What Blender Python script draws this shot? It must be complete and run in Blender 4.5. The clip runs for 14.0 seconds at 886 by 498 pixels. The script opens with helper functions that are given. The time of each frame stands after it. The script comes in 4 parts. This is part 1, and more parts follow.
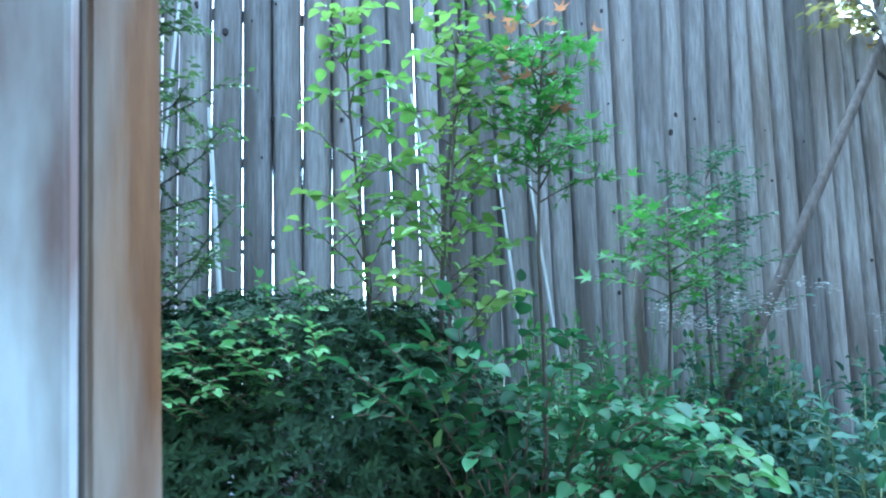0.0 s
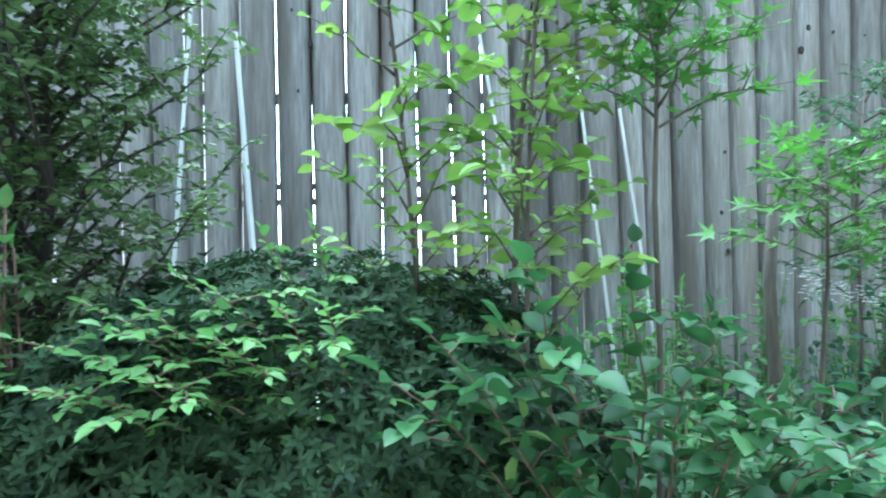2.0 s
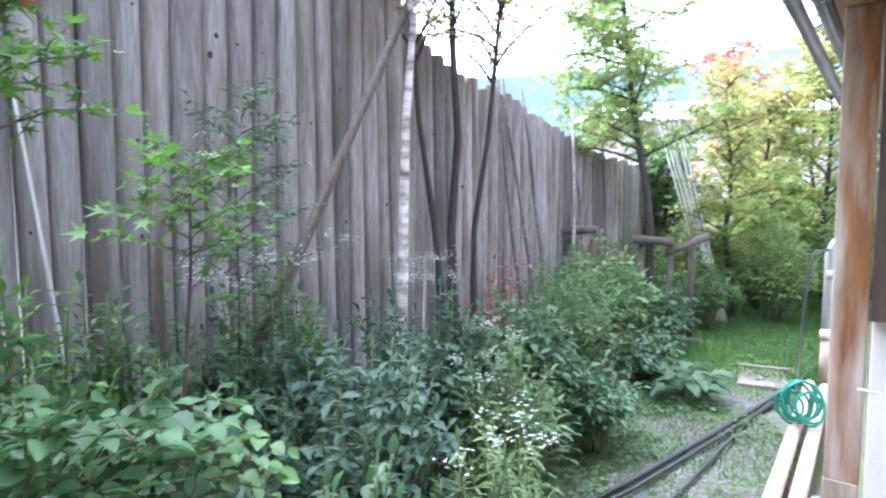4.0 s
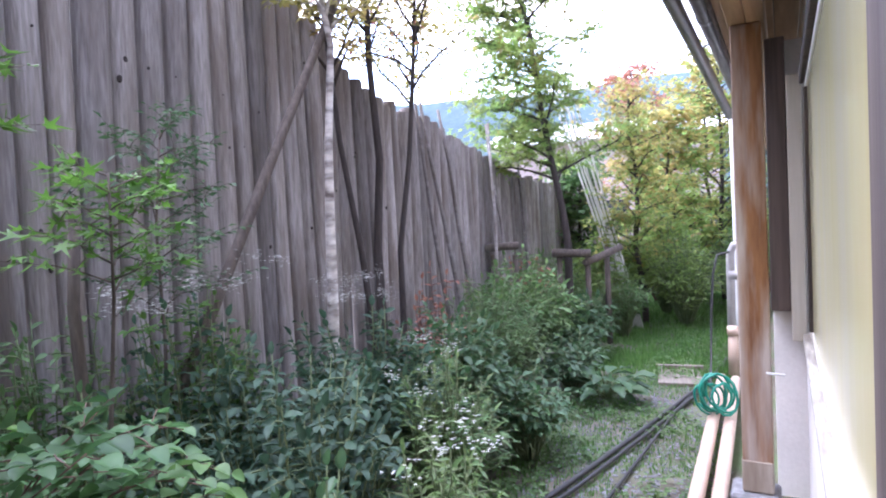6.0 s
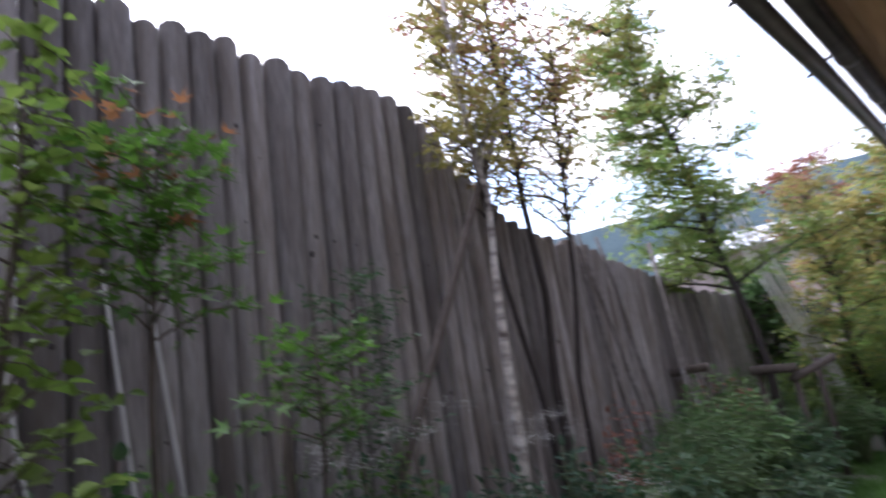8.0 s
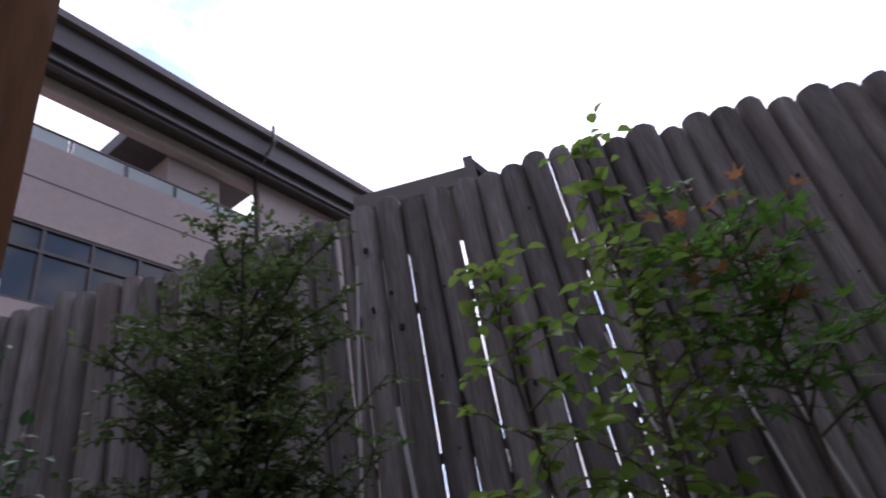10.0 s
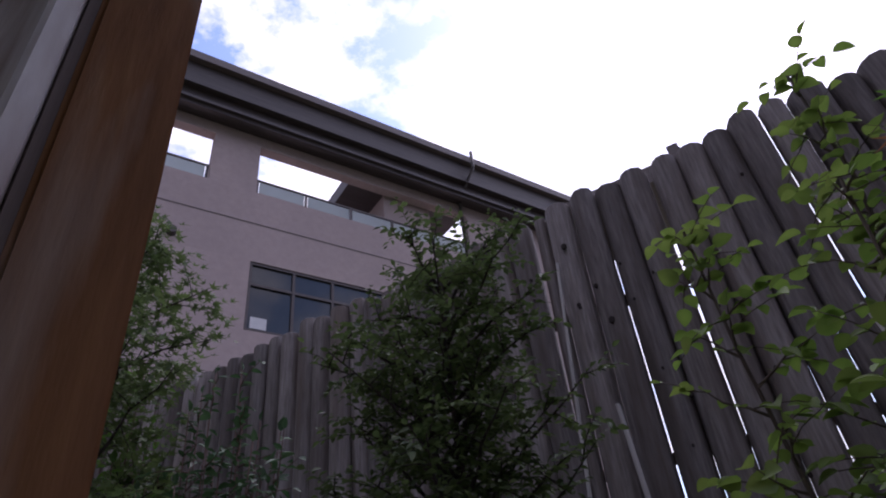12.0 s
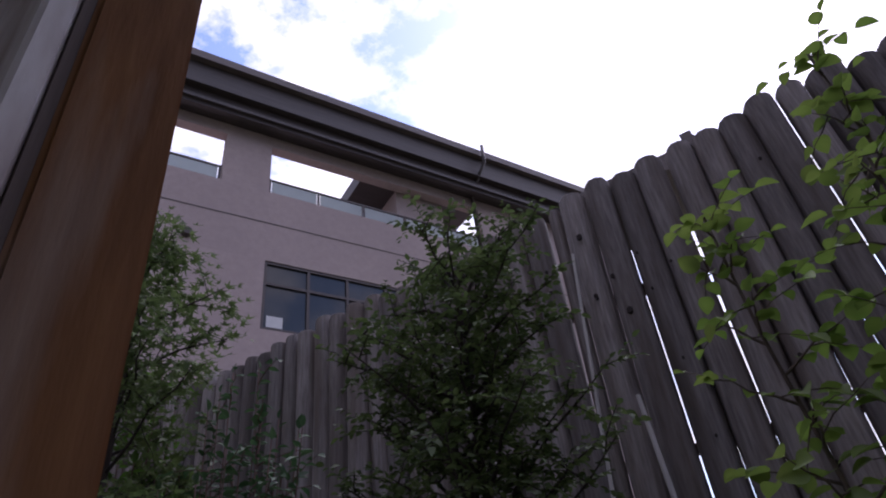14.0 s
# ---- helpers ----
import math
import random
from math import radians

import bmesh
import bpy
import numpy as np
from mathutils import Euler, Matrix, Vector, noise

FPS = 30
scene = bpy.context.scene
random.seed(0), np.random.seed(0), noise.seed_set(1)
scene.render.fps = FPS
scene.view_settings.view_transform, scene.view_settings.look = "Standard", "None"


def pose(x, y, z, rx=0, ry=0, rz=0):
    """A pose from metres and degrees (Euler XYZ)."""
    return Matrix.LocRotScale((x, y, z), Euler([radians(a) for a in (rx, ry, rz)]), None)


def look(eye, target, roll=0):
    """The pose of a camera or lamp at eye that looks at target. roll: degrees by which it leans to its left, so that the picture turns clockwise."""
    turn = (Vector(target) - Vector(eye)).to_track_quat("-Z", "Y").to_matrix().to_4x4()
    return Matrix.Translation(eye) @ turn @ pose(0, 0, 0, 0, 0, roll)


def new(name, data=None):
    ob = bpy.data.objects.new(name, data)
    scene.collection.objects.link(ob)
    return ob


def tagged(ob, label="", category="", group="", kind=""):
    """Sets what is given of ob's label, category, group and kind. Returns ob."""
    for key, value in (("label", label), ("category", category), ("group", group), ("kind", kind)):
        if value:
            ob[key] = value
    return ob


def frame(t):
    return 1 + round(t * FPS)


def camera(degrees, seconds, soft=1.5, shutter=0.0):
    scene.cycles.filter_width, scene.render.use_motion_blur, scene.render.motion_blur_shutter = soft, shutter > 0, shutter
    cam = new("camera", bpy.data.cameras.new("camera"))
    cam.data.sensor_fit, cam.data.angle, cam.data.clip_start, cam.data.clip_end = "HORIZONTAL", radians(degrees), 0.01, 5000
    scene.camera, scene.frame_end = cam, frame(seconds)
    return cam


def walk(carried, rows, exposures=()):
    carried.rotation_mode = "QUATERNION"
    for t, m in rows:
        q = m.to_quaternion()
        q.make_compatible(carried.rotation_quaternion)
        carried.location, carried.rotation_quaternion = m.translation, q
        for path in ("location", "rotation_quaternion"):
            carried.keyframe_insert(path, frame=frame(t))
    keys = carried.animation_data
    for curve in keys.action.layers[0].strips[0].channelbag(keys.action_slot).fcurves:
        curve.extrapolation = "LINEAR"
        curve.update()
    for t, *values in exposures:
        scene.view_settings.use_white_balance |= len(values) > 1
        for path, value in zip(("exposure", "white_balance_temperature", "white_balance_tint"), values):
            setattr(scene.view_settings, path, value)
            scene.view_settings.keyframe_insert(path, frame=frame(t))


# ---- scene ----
cam = camera(73.0, 14.0, soft=2.0, shutter=0.4)
PATH = [
    (0, (-0.458, -3.169, 1.58), (0.025, -1.233, 1.722), -2.3),
    (0.5, (-0.399, -3.054, 1.586), (0.057, -1.109, 1.689), 0.1),
    (1, (-0.386, -2.864, 1.593), (0.001, -0.903, 1.651), -0.5),
    (1.5, (-0.397, -2.688, 1.598), (-0.154, -0.704, 1.655), -2.4),
    (2, (-0.358, -2.679, 1.605), (-0.092, -0.697, 1.596), -2.1),
    (2.5, (-0.301, -2.762, 1.651), (0.447, -0.907, 1.632), -1.4),
    (3, (-0.255, -2.81, 1.68), (0.79, -1.109, 1.56), 1.7),
    (3.5, (-0.219, -2.882, 1.704), (1.104, -1.388, 1.584), 0.9),
    (4, (-0.189, -2.96, 1.705), (1.437, -1.806, 1.541), -0.3),
    (6.3, (-0.242, -2.933, 1.651), (1.529, -2.006, 1.573), -3.1),
    (6.5, (-0.242, -2.936, 1.655), (1.528, -2.007, 1.599), -3.4),
    (7, (-0.266, -2.944, 1.636), (1.511, -2.034, 1.759), -4.8),
    (7.5, (-0.268, -2.959, 1.638), (1.413, -1.915, 1.925), -4.2),
    (8, (-0.285, -2.886, 1.654), (1.179, -1.59, 2.076), -9.1),
    (8.5, (-0.256, -2.818, 1.627), (0.739, -1.222, 2.306), -11.4),
    (9, (-0.27, -2.82, 1.687), (0.266, -1.06, 2.47), -10.5),
    (9.2, (-0.273, -2.833, 1.705), (0.111, -1.064, 2.557), -11.6),
    (11.5, (-0.25, -2.72, 1.641), (-0.951, -1.214, 2.755), -7.4),
    (12, (-0.243, -2.707, 1.632), (-1.0, -1.263, 2.791), -7.2),
    (12.5, (-0.249, -2.689, 1.639), (-1.021, -1.248, 2.791), -7.4),
    (13, (-0.259, -2.681, 1.645), (-1.042, -1.25, 2.801), -7.6),
    (13.5, (-0.26, -2.678, 1.647), (-1.05, -1.246, 2.798), -7.7),
    (14, (-0.257, -2.69, 1.64), (-1.057, -1.263, 2.79), -7.7),
]
EXPOSURES = [(0.0, 2.46, 4200, -11), (0.8, 2.56, 4480, -14), (1.5, 2.74, 4800, -16), (2.4, 2.76, 5080, -14), (3.0, 2.7, 5240, -8), (3.5, 2.65, 5360, 2), (4.2, 2.46, 5500, 17), (6.3, 1.9, 5700, 24),
             (7.0, 1.58, 5850, 24), (7.6, 0.92, 5950, 21), (8.2, 0.38, 5950, 20), (9.2, -0.1, 6050, 21), (11.3, -0.8, 5950, 32), (14.0, -0.8, 5950, 32)]
walk(cam, [(t, look(eye, target, roll)) for t, eye, target, roll in PATH], EXPOSURES)

# ---- world and sun ----
world = bpy.data.worlds.new("sky")
scene.world = world
world.use_nodes = True
wn, wl = world.node_tree.nodes, world.node_tree.links
bg = wn["Background"]
bg.inputs["Strength"].default_value = 0.1
sky = wn.new("ShaderNodeTexSky")
sky.sky_type = "NISHITA"
sky.sun_disc = False
sky.sun_elevation, sky.sun_rotation = radians(50), radians(20)
coord = wn.new("ShaderNodeTexCoord")
mapping = wn.new("ShaderNodeMapping")
mapping.inputs["Scale"].default_value = (1.0, 1.0, 1.7)
mapping.inputs["Location"].default_value = (0.3, 0.15, 0.4)
wl.new(coord.outputs["Generated"], mapping.inputs["Vector"])
cloud = wn.new("ShaderNodeTexNoise")
cloud.inputs["Scale"].default_value, cloud.inputs["Detail"].default_value, cloud.inputs["Roughness"].default_value = 6.5, 9.0, 0.62
wl.new(mapping.outputs["Vector"], cloud.inputs["Vector"])
ramp = wn.new("ShaderNodeValToRGB")
ramp.color_ramp.elements[0].position, ramp.color_ramp.elements[1].position = 0.4, 0.56
wl.new(cloud.outputs["Fac"], ramp.inputs["Fac"])
tone = wn.new("ShaderNodeTexNoise")
tone.inputs["Scale"].default_value, tone.inputs["Detail"].default_value = 2.2, 5.0
wl.new(mapping.outputs["Vector"], tone.inputs["Vector"])
tone_ramp = wn.new("ShaderNodeValToRGB")
tone_ramp.color_ramp.elements[0].color = (10.0, 10.2, 10.8, 1)
tone_ramp.color_ramp.elements[1].color = (15.0, 14.8, 14.8, 1)
tone_ramp.color_ramp.elements[0].position, tone_ramp.color_ramp.elements[1].position = 0.38, 0.6
wl.new(tone.outputs["Fac"], tone_ramp.inputs["Fac"])
mix = wn.new("ShaderNodeMix")
mix.data_type = "RGBA"
wl.new(ramp.outputs["Color"], mix.inputs["Factor"])
blue = wn.new("ShaderNodeVectorMath")
blue.operation = "SCALE"
blue.inputs["Scale"].default_value = 2.6
wl.new(sky.outputs["Color"], blue.inputs[0])
wl.new(blue.outputs["Vector"], mix.inputs["A"])
wl.new(tone_ramp.outputs["Color"], mix.inputs["B"])
# the cloud cover is brighter towards the veiled sun
toward = wn.new("ShaderNodeVectorMath")
toward.operation = "DOT_PRODUCT"
toward.inputs[1].default_value = (0.1, 0.62, 0.78)
wl.new(coord.outputs["Generated"], toward.inputs[0])
glow = wn.new("ShaderNodeMapRange")
glow.inputs["From Min"].default_value, glow.inputs["From Max"].default_value = -0.3, 1.0
glow.inputs["To Min"].default_value, glow.inputs["To Max"].default_value = 0.5, 2.2
wl.new(toward.outputs["Value"], glow.inputs["Value"])
lit = wn.new("ShaderNodeVectorMath")
lit.operation = "SCALE"
wl.new(mix.outputs["Result"], lit.inputs[0])
wl.new(glow.outputs["Result"], lit.inputs["Scale"])
wl.new(lit.outputs["Vector"], bg.inputs["Color"])

sun = new("sun", bpy.data.lights.new("sun", "SUN"))
sun.data.energy, sun.data.angle, sun.data.color = 0.9, radians(25), (1.0, 0.96, 0.9)
sun.matrix_world = look((0, 0, 20), (4, -7, 0))


# ---- materials ----
def mat(name, c1, c2, scale=6.0, stretch=(1, 1, 1), rough=0.7, bump=0.3, stain=None, stain_scale=1.2, vary=0.0, metal=0.0, trans=0.0, coords="Object", detail=6.0, stain_amount=0.6):
    """A surface of two colours in a fine grain, with larger stains over it; vary: difference from piece to piece."""
    m = bpy.data.materials.new(name)
    m.use_nodes = True
    n, l = m.node_tree.nodes, m.node_tree.links
    b = n["Principled BSDF"]
    b.inputs["Roughness"].default_value, b.inputs["Metallic"].default_value = rough, metal
    tc, mp = n.new("ShaderNodeTexCoord"), n.new("ShaderNodeMapping")
    mp.inputs["Scale"].default_value = stretch
    l.new(tc.outputs[coords], mp.inputs["Vector"])
    info = n.new("ShaderNodeObjectInfo")
    shift = n.new("ShaderNodeVectorMath")
    shift.operation = "MULTIPLY_ADD"
    shift.inputs[1].default_value = (37.0, 23.0, 31.0)
    l.new(info.outputs["Random"], shift.inputs[0])
    l.new(mp.outputs["Vector"], shift.inputs[2])
    fine = n.new("ShaderNodeTexNoise")
    fine.inputs["Scale"].default_value, fine.inputs["Detail"].default_value, fine.inputs["Roughness"].default_value = scale, detail, 0.6
    l.new(shift.outputs[0], fine.inputs["Vector"])
    r1 = n.new("ShaderNodeValToRGB")
    r1.color_ramp.elements[0].position, r1.color_ramp.elements[1].position = 0.3, 0.7
    r1.color_ramp.elements[0].color, r1.color_ramp.elements[1].color = (*c1, 1), (*c2, 1)
    l.new(fine.outputs["Fac"], r1.inputs["Fac"])
    out = r1.outputs["Color"]
    if stain:
        big = n.new("ShaderNodeTexNoise")
        big.inputs["Scale"].default_value, big.inputs["Detail"].default_value = stain_scale, 5.0
        l.new(shift.outputs[0], big.inputs["Vector"])
        r2 = n.new("ShaderNodeValToRGB")
        r2.color_ramp.elements[0].position, r2.color_ramp.elements[1].position = 0.42, 0.68
        r2.color_ramp.elements[0].color, r2.color_ramp.elements[1].color = (0, 0, 0, 1), (stain_amount,) * 3 + (1,)
        l.new(big.outputs["Fac"], r2.inputs["Fac"])
        mx = n.new("ShaderNodeMix")
        mx.data_type = "RGBA"
        l.new(r2.outputs["Color"], mx.inputs["Factor"])
        l.new(out, mx.inputs["A"])
        mx.inputs["B"].default_value = (*stain, 1)
        out = mx.outputs["Result"]
    if vary:
        geo = n.new("ShaderNodeNewGeometry")
        add = n.new("ShaderNodeMath")
        add.operation = "ADD"
        l.new(info.outputs["Random"], add.inputs[0])
        l.new(geo.outputs["Random Per Island"], add.inputs[1])
        rng = n.new("ShaderNodeMapRange")
        rng.inputs["From Max"].default_value = 2.0
        rng.inputs["To Min"].default_value, rng.inputs["To Max"].default_value = 1 - vary, 1 + vary
        l.new(add.outputs[0], rng.inputs["Value"])
        hs = n.new("ShaderNodeHueSaturation")
        l.new(rng.outputs["Result"], hs.inputs["Value"])
        l.new(out, hs.inputs["Color"])
        out = hs.outputs["Color"]
    l.new(out, b.inputs["Base Color"])
    if bump:
        bp = n.new("ShaderNodeBump")
        bp.inputs["Strength"].default_value, bp.inputs["Distance"].default_value = bump, 0.01
        l.new(fine.outputs["Fac"], bp.inputs["Height"])
        l.new(bp.outputs["Normal"], b.inputs["Normal"])
    if trans:
        tr = n.new("ShaderNodeBsdfTranslucent")
        l.new(out, tr.inputs["Color"])
        ms = n.new("ShaderNodeMixShader")
        ms.inputs["Fac"].default_value = trans
        l.new(b.outputs["BSDF"], ms.inputs[1])
        l.new(tr.outputs["BSDF"], ms.inputs[2])
        l.new(ms.outputs["Shader"], n["Material Output"].inputs["Surface"])
    return m


def leaf_mat(name, c1, c2, vary=0.35, trans=0.35, rough=0.5, stain=None, amount=0.7):
    if c1[1] > 1.15 * c1[0]:
        c1, c2 = (c1[0] * 0.9, c1[1], c1[2]), (c2[0] * 0.9, c2[1], c2[2])
    return mat(name, c1, c2, 14.0, rough=rough, bump=0.15, vary=vary, trans=trans, stain=stain, stain_scale=2.0, detail=2.0, stain_amount=amount)


M_LOG = mat("weathered_log", (0.17, 0.15, 0.142), (0.35, 0.32, 0.31), 4.0, (1.3, 1.3, 6.0), 0.85, 0.6, (0.12, 0.094, 0.076), 0.55, 0.8, stain_amount=0.8, detail=9.0)
M_KNOT = mat("dark_knot", (0.025, 0.02, 0.018), (0.06, 0.045, 0.04), 30.0, rough=0.9)
M_SLAT = mat("pale_split_wood", (0.5, 0.48, 0.46), (0.72, 0.7, 0.67), 12.0, (3, 3, 0.2), 0.8, 0.3)
M_ORANGE = mat("orange_stained_timber", (0.16, 0.066, 0.024), (0.29, 0.135, 0.052), 10.0, (3, 3, 0.4), 0.8, 0.25, (0.55, 0.5, 0.46), 3.4, stain_amount=0.75)
M_PALETIMBER = mat("peeling_timber", (0.6, 0.6, 0.61), (0.82, 0.82, 0.83), 9.0, (2.2, 2.2, 0.5), 0.7, 0.2, (0.24, 0.15, 0.13), 4.4, stain_amount=1.0)
M_BARETIMBER = mat("bare_timber", (0.28, 0.23, 0.19), (0.42, 0.36, 0.3), 10.0, (3, 3, 0.5), 0.75, 0.2, (0.2, 0.14, 0.1), 4.0)
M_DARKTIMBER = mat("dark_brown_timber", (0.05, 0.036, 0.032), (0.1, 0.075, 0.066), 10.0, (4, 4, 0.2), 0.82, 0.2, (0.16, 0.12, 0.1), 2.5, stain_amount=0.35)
M_SOFFIT = mat("soffit_board", (0.36, 0.2, 0.105), (0.52, 0.33, 0.19), 9.0, (0.3, 4, 4), 0.6, 0.15, (0.12, 0.08, 0.05), 1.5)
M_STUCCO = mat("white_stucco", (0.8, 0.78, 0.76), (0.87, 0.85, 0.83), 40.0, rough=0.9, bump=0.3, stain=(0.55, 0.52, 0.5), stain_scale=1.5, stain_amount=0.4)
M_SILL = mat("worn_sill", (0.3, 0.28, 0.25), (0.6, 0.57, 0.5), 18.0, (0.5, 3, 3), 0.8, 0.4, (0.16, 0.13, 0.1), 5.0)
M_FROST = mat("frosted_yellow_pane", (0.84, 0.79, 0.43), (0.88, 0.84, 0.53), 3.0, (3, 3, 0.4), 0.1, 0.02, (0.78, 0.78, 0.64), 1.2, stain_amount=0.5, trans=0.12)
M_FROST.node_tree.nodes["Principled BSDF"].inputs["IOR"].default_value = 1.75
M_PALEFRAME = mat("pale_sash", (0.62, 0.58, 0.5), (0.72, 0.68, 0.6), 9.0, (4, 4, 0.2), 0.5, 0.1)
M_PIPE = mat("beige_pipe", (0.55, 0.4, 0.31), (0.64, 0.49, 0.39), 8.0, rough=0.5, bump=0.08, stain=(0.35, 0.26, 0.2), stain_scale=3.0, stain_amount=0.5)
M_GREYPIPE = mat("grey_pipe", (0.3, 0.28, 0.27), (0.4, 0.38, 0.36), 8.0, rough=0.5, bump=0.08)
M_GUTTER = mat("dark_gutter", (0.06, 0.055, 0.055), (0.11, 0.1, 0.1), 9.0, rough=0.4, bump=0.08, stain=(0.2, 0.18, 0.17), stain_scale=3.0, stain_amount=0.5)
M_HOSE = mat("black_hose", (0.015, 0.015, 0.016), (0.035, 0.034, 0.034), 12.0, rough=0.5, bump=0.1)
M_GREENHOSE = mat("green_hose", (0.0, 0.16, 0.11), (0.01, 0.24, 0.16), 12.0, rough=0.35, bump=0.05)
M_STONE = mat("grey_stone", (0.13, 0.13, 0.14), (0.26, 0.26, 0.27), 25.0, rough=0.9, bump=0.5)
M_BOARD = mat("grey_plank", (0.16, 0.135, 0.11), (0.26, 0.22, 0.185), 9.0, (0.3, 4, 4), 0.85, 0.3)
M_PINK = mat("pink_beige_stucco", (0.40, 0.32, 0.305), (0.46, 0.37, 0.35), 8.0, rough=0.85, bump=0.15, stain=(0.32, 0.26, 0.25), stain_scale=0.5, stain_amount=0.35)
M_ROOF = mat("dark_brown_roof", (0.045, 0.035, 0.033), (0.075, 0.06, 0.056), 4.0, (0.3, 4, 4), 0.5, 0.15)
M_FASCIA = mat("brown_fascia", (0.11, 0.085, 0.08), (0.15, 0.12, 0.11), 4.0, (0.3, 4, 4), 0.5, 0.1)
M_FRAME = mat("brown_aluminium", (0.06, 0.048, 0.045), (0.08, 0.066, 0.06), 8.0, rough=0.4, bump=0.03, metal=0.3)
M_WHITE = mat("white_paint", (0.6, 0.6, 0.6), (0.72, 0.72, 0.72), 4.0, rough=0.6, bump=0.05)
M_DARKGLASS = mat("dark_glass", (0.03, 0.035, 0.04), (0.045, 0.05, 0.055), 2.0, rough=0.05, bump=0.0)
M_MILK = mat("milky_panel", (0.55, 0.6, 0.6), (0.62, 0.67, 0.67), 2.0, rough=0.3, bump=0.0, trans=0.5)
M_BARK = mat("brown_bark", (0.06, 0.045, 0.038), (0.15, 0.12, 0.10), 14.0, (3, 3, 0.5), 0.9, 0.6)
M_DARKBARK = mat("dark_bark", (0.03, 0.024, 0.022), (0.07, 0.055, 0.05), 14.0, (3, 3, 0.5), 0.9, 0.6)
M_BIRCH = mat("birch_bark", (0.55, 0.48, 0.43), (0.74, 0.7, 0.66), 7.0, (1, 1, 3.0), 0.7, 0.2, (0.1, 0.07, 0.06), 6.0, stain_amount=0.95)
M_TWIG = mat("red_brown_twig", (0.10, 0.05, 0.04), (0.17, 0.1, 0.08), 20.0, rough=0.8)
M_STEM = mat("green_stem", (0.09, 0.13, 0.05), (0.14, 0.17, 0.08), 20.0, rough=0.7)
L_HEDGE = leaf_mat("azalea_leaf", (0.022, 0.045, 0.015), (0.06, 0.1, 0.032), 0.5, 0.2, rough=0.72)
L_KATSURA = leaf_mat("katsura_leaf", (0.13, 0.215, 0.035), (0.225, 0.315, 0.06), 0.35, 0.42, stain=(0.26, 0.3, 0.08))
L_MAPLE = leaf_mat("maple_leaf", (0.085, 0.185, 0.026), (0.155, 0.285, 0.044), 0.35, 0.44)
L_MAPLERED = leaf_mat("reddening_maple_leaf", (0.22, 0.11, 0.05), (0.33, 0.15, 0.07), 0.4, 0.45)
L_ROUND = leaf_mat("viburnum_leaf", (0.04, 0.095, 0.03), (0.09, 0.18, 0.055), 0.45, 0.35)
L_VIBTIP = leaf_mat("viburnum_tip_leaf", (0.06, 0.13, 0.045), (0.12, 0.22, 0.08), 0.4, 0.4, stain=(0.2, 0.3, 0.06), amount=0.4)
L_LIGHT = leaf_mat("pale_green_leaf", (0.12, 0.225, 0.055), (0.22, 0.34, 0.1), 0.35, 0.42)
L_YELLOW = leaf_mat("yellow_green_leaf", (0.18, 0.27, 0.06), (0.3, 0.37, 0.1), 0.3, 0.45)
L_BLUE = leaf_mat("aster_leaf", (0.028, 0.062, 0.036), (0.062, 0.112, 0.06), 0.45, 0.3, rough=0.62)
L_WEED = leaf_mat("weed_leaf", (0.07, 0.14, 0.045), (0.15, 0.24, 0.08), 0.4, 0.4, stain=(0.2, 0.22, 0.07), amount=0.4)
# paler leaf for maple and far trees: sunlight through the crown is in the colour
L_STAKED = leaf_mat("painted_sunlit_leaf", (0.19, 0.29, 0.07), (0.32, 0.41, 0.12), 0.4, 0.7, stain=(0.36, 0.27, 0.09), amount=0.5)
L_YEW = leaf_mat("dull_green_leaf", (0.085, 0.125, 0.04), (0.17, 0.215, 0.07), 0.4, 0.4)
L_AUTUMN = leaf_mat("autumn_leaf", (0.25, 0.26, 0.07), (0.38, 0.34, 0.11), 0.35, 0.6, stain=(0.36, 0.16, 0.08), amount=0.45)
L_RED = leaf_mat("red_leaf", (0.33, 0.13, 0.09), (0.45, 0.22, 0.15), 0.35, 0.5)
L_DARKGREEN = leaf_mat("dark_green_leaf", (0.04, 0.09, 0.035), (0.09, 0.16, 0.06), 0.4, 0.35)
L_GRASS = leaf_mat("grass_blade", (0.09, 0.19, 0.04), (0.18, 0.3, 0.08), 0.4, 0.4)
L_FLOWER = leaf_mat("aster_petal", (0.62, 0.62, 0.58), (0.75, 0.75, 0.7), 0.2, 0.3)
M_GROUND = mat("garden_soil", (0.08, 0.068, 0.05), (0.17, 0.15, 0.115), 9.0, rough=0.95, bump=0.6, stain=(0.09, 0.15, 0.05), stain_scale=1.4, stain_amount=0.75)
# the blue haze of distance is mixed into the hill's own colours
M_HILL = mat("wooded_hill_haze_tint", (0.05, 0.085, 0.095), (0.085, 0.125, 0.135), 0.35, rough=0.95, bump=0.0, stain=(0.04, 0.065, 0.075), stain_scale=0.05)
M_ROOM = mat("room_plaster", (0.42, 0.4, 0.36), (0.5, 0.48, 0.43), 12.0, rough=0.9, bump=0.1)
M_FLOORBOARD = mat("floor_board", (0.2, 0.13, 0.08), (0.3, 0.2, 0.12), 8.0, (0.3, 4, 4), 0.5, 0.1)


# ---- mesh helpers ----
def mesh_object(name, verts, faces, material, parent=None, label="", smooth=False):
    me = bpy.data.meshes.new(name)
    me.from_pydata([tuple(v) for v in verts], [], [tuple(f) for f in faces])
    me.materials.append(material)
    if smooth:
        me.shade_smooth()
    ob = new(name, me)
    if parent:
        ob.parent = parent
    return tagged(ob, label)


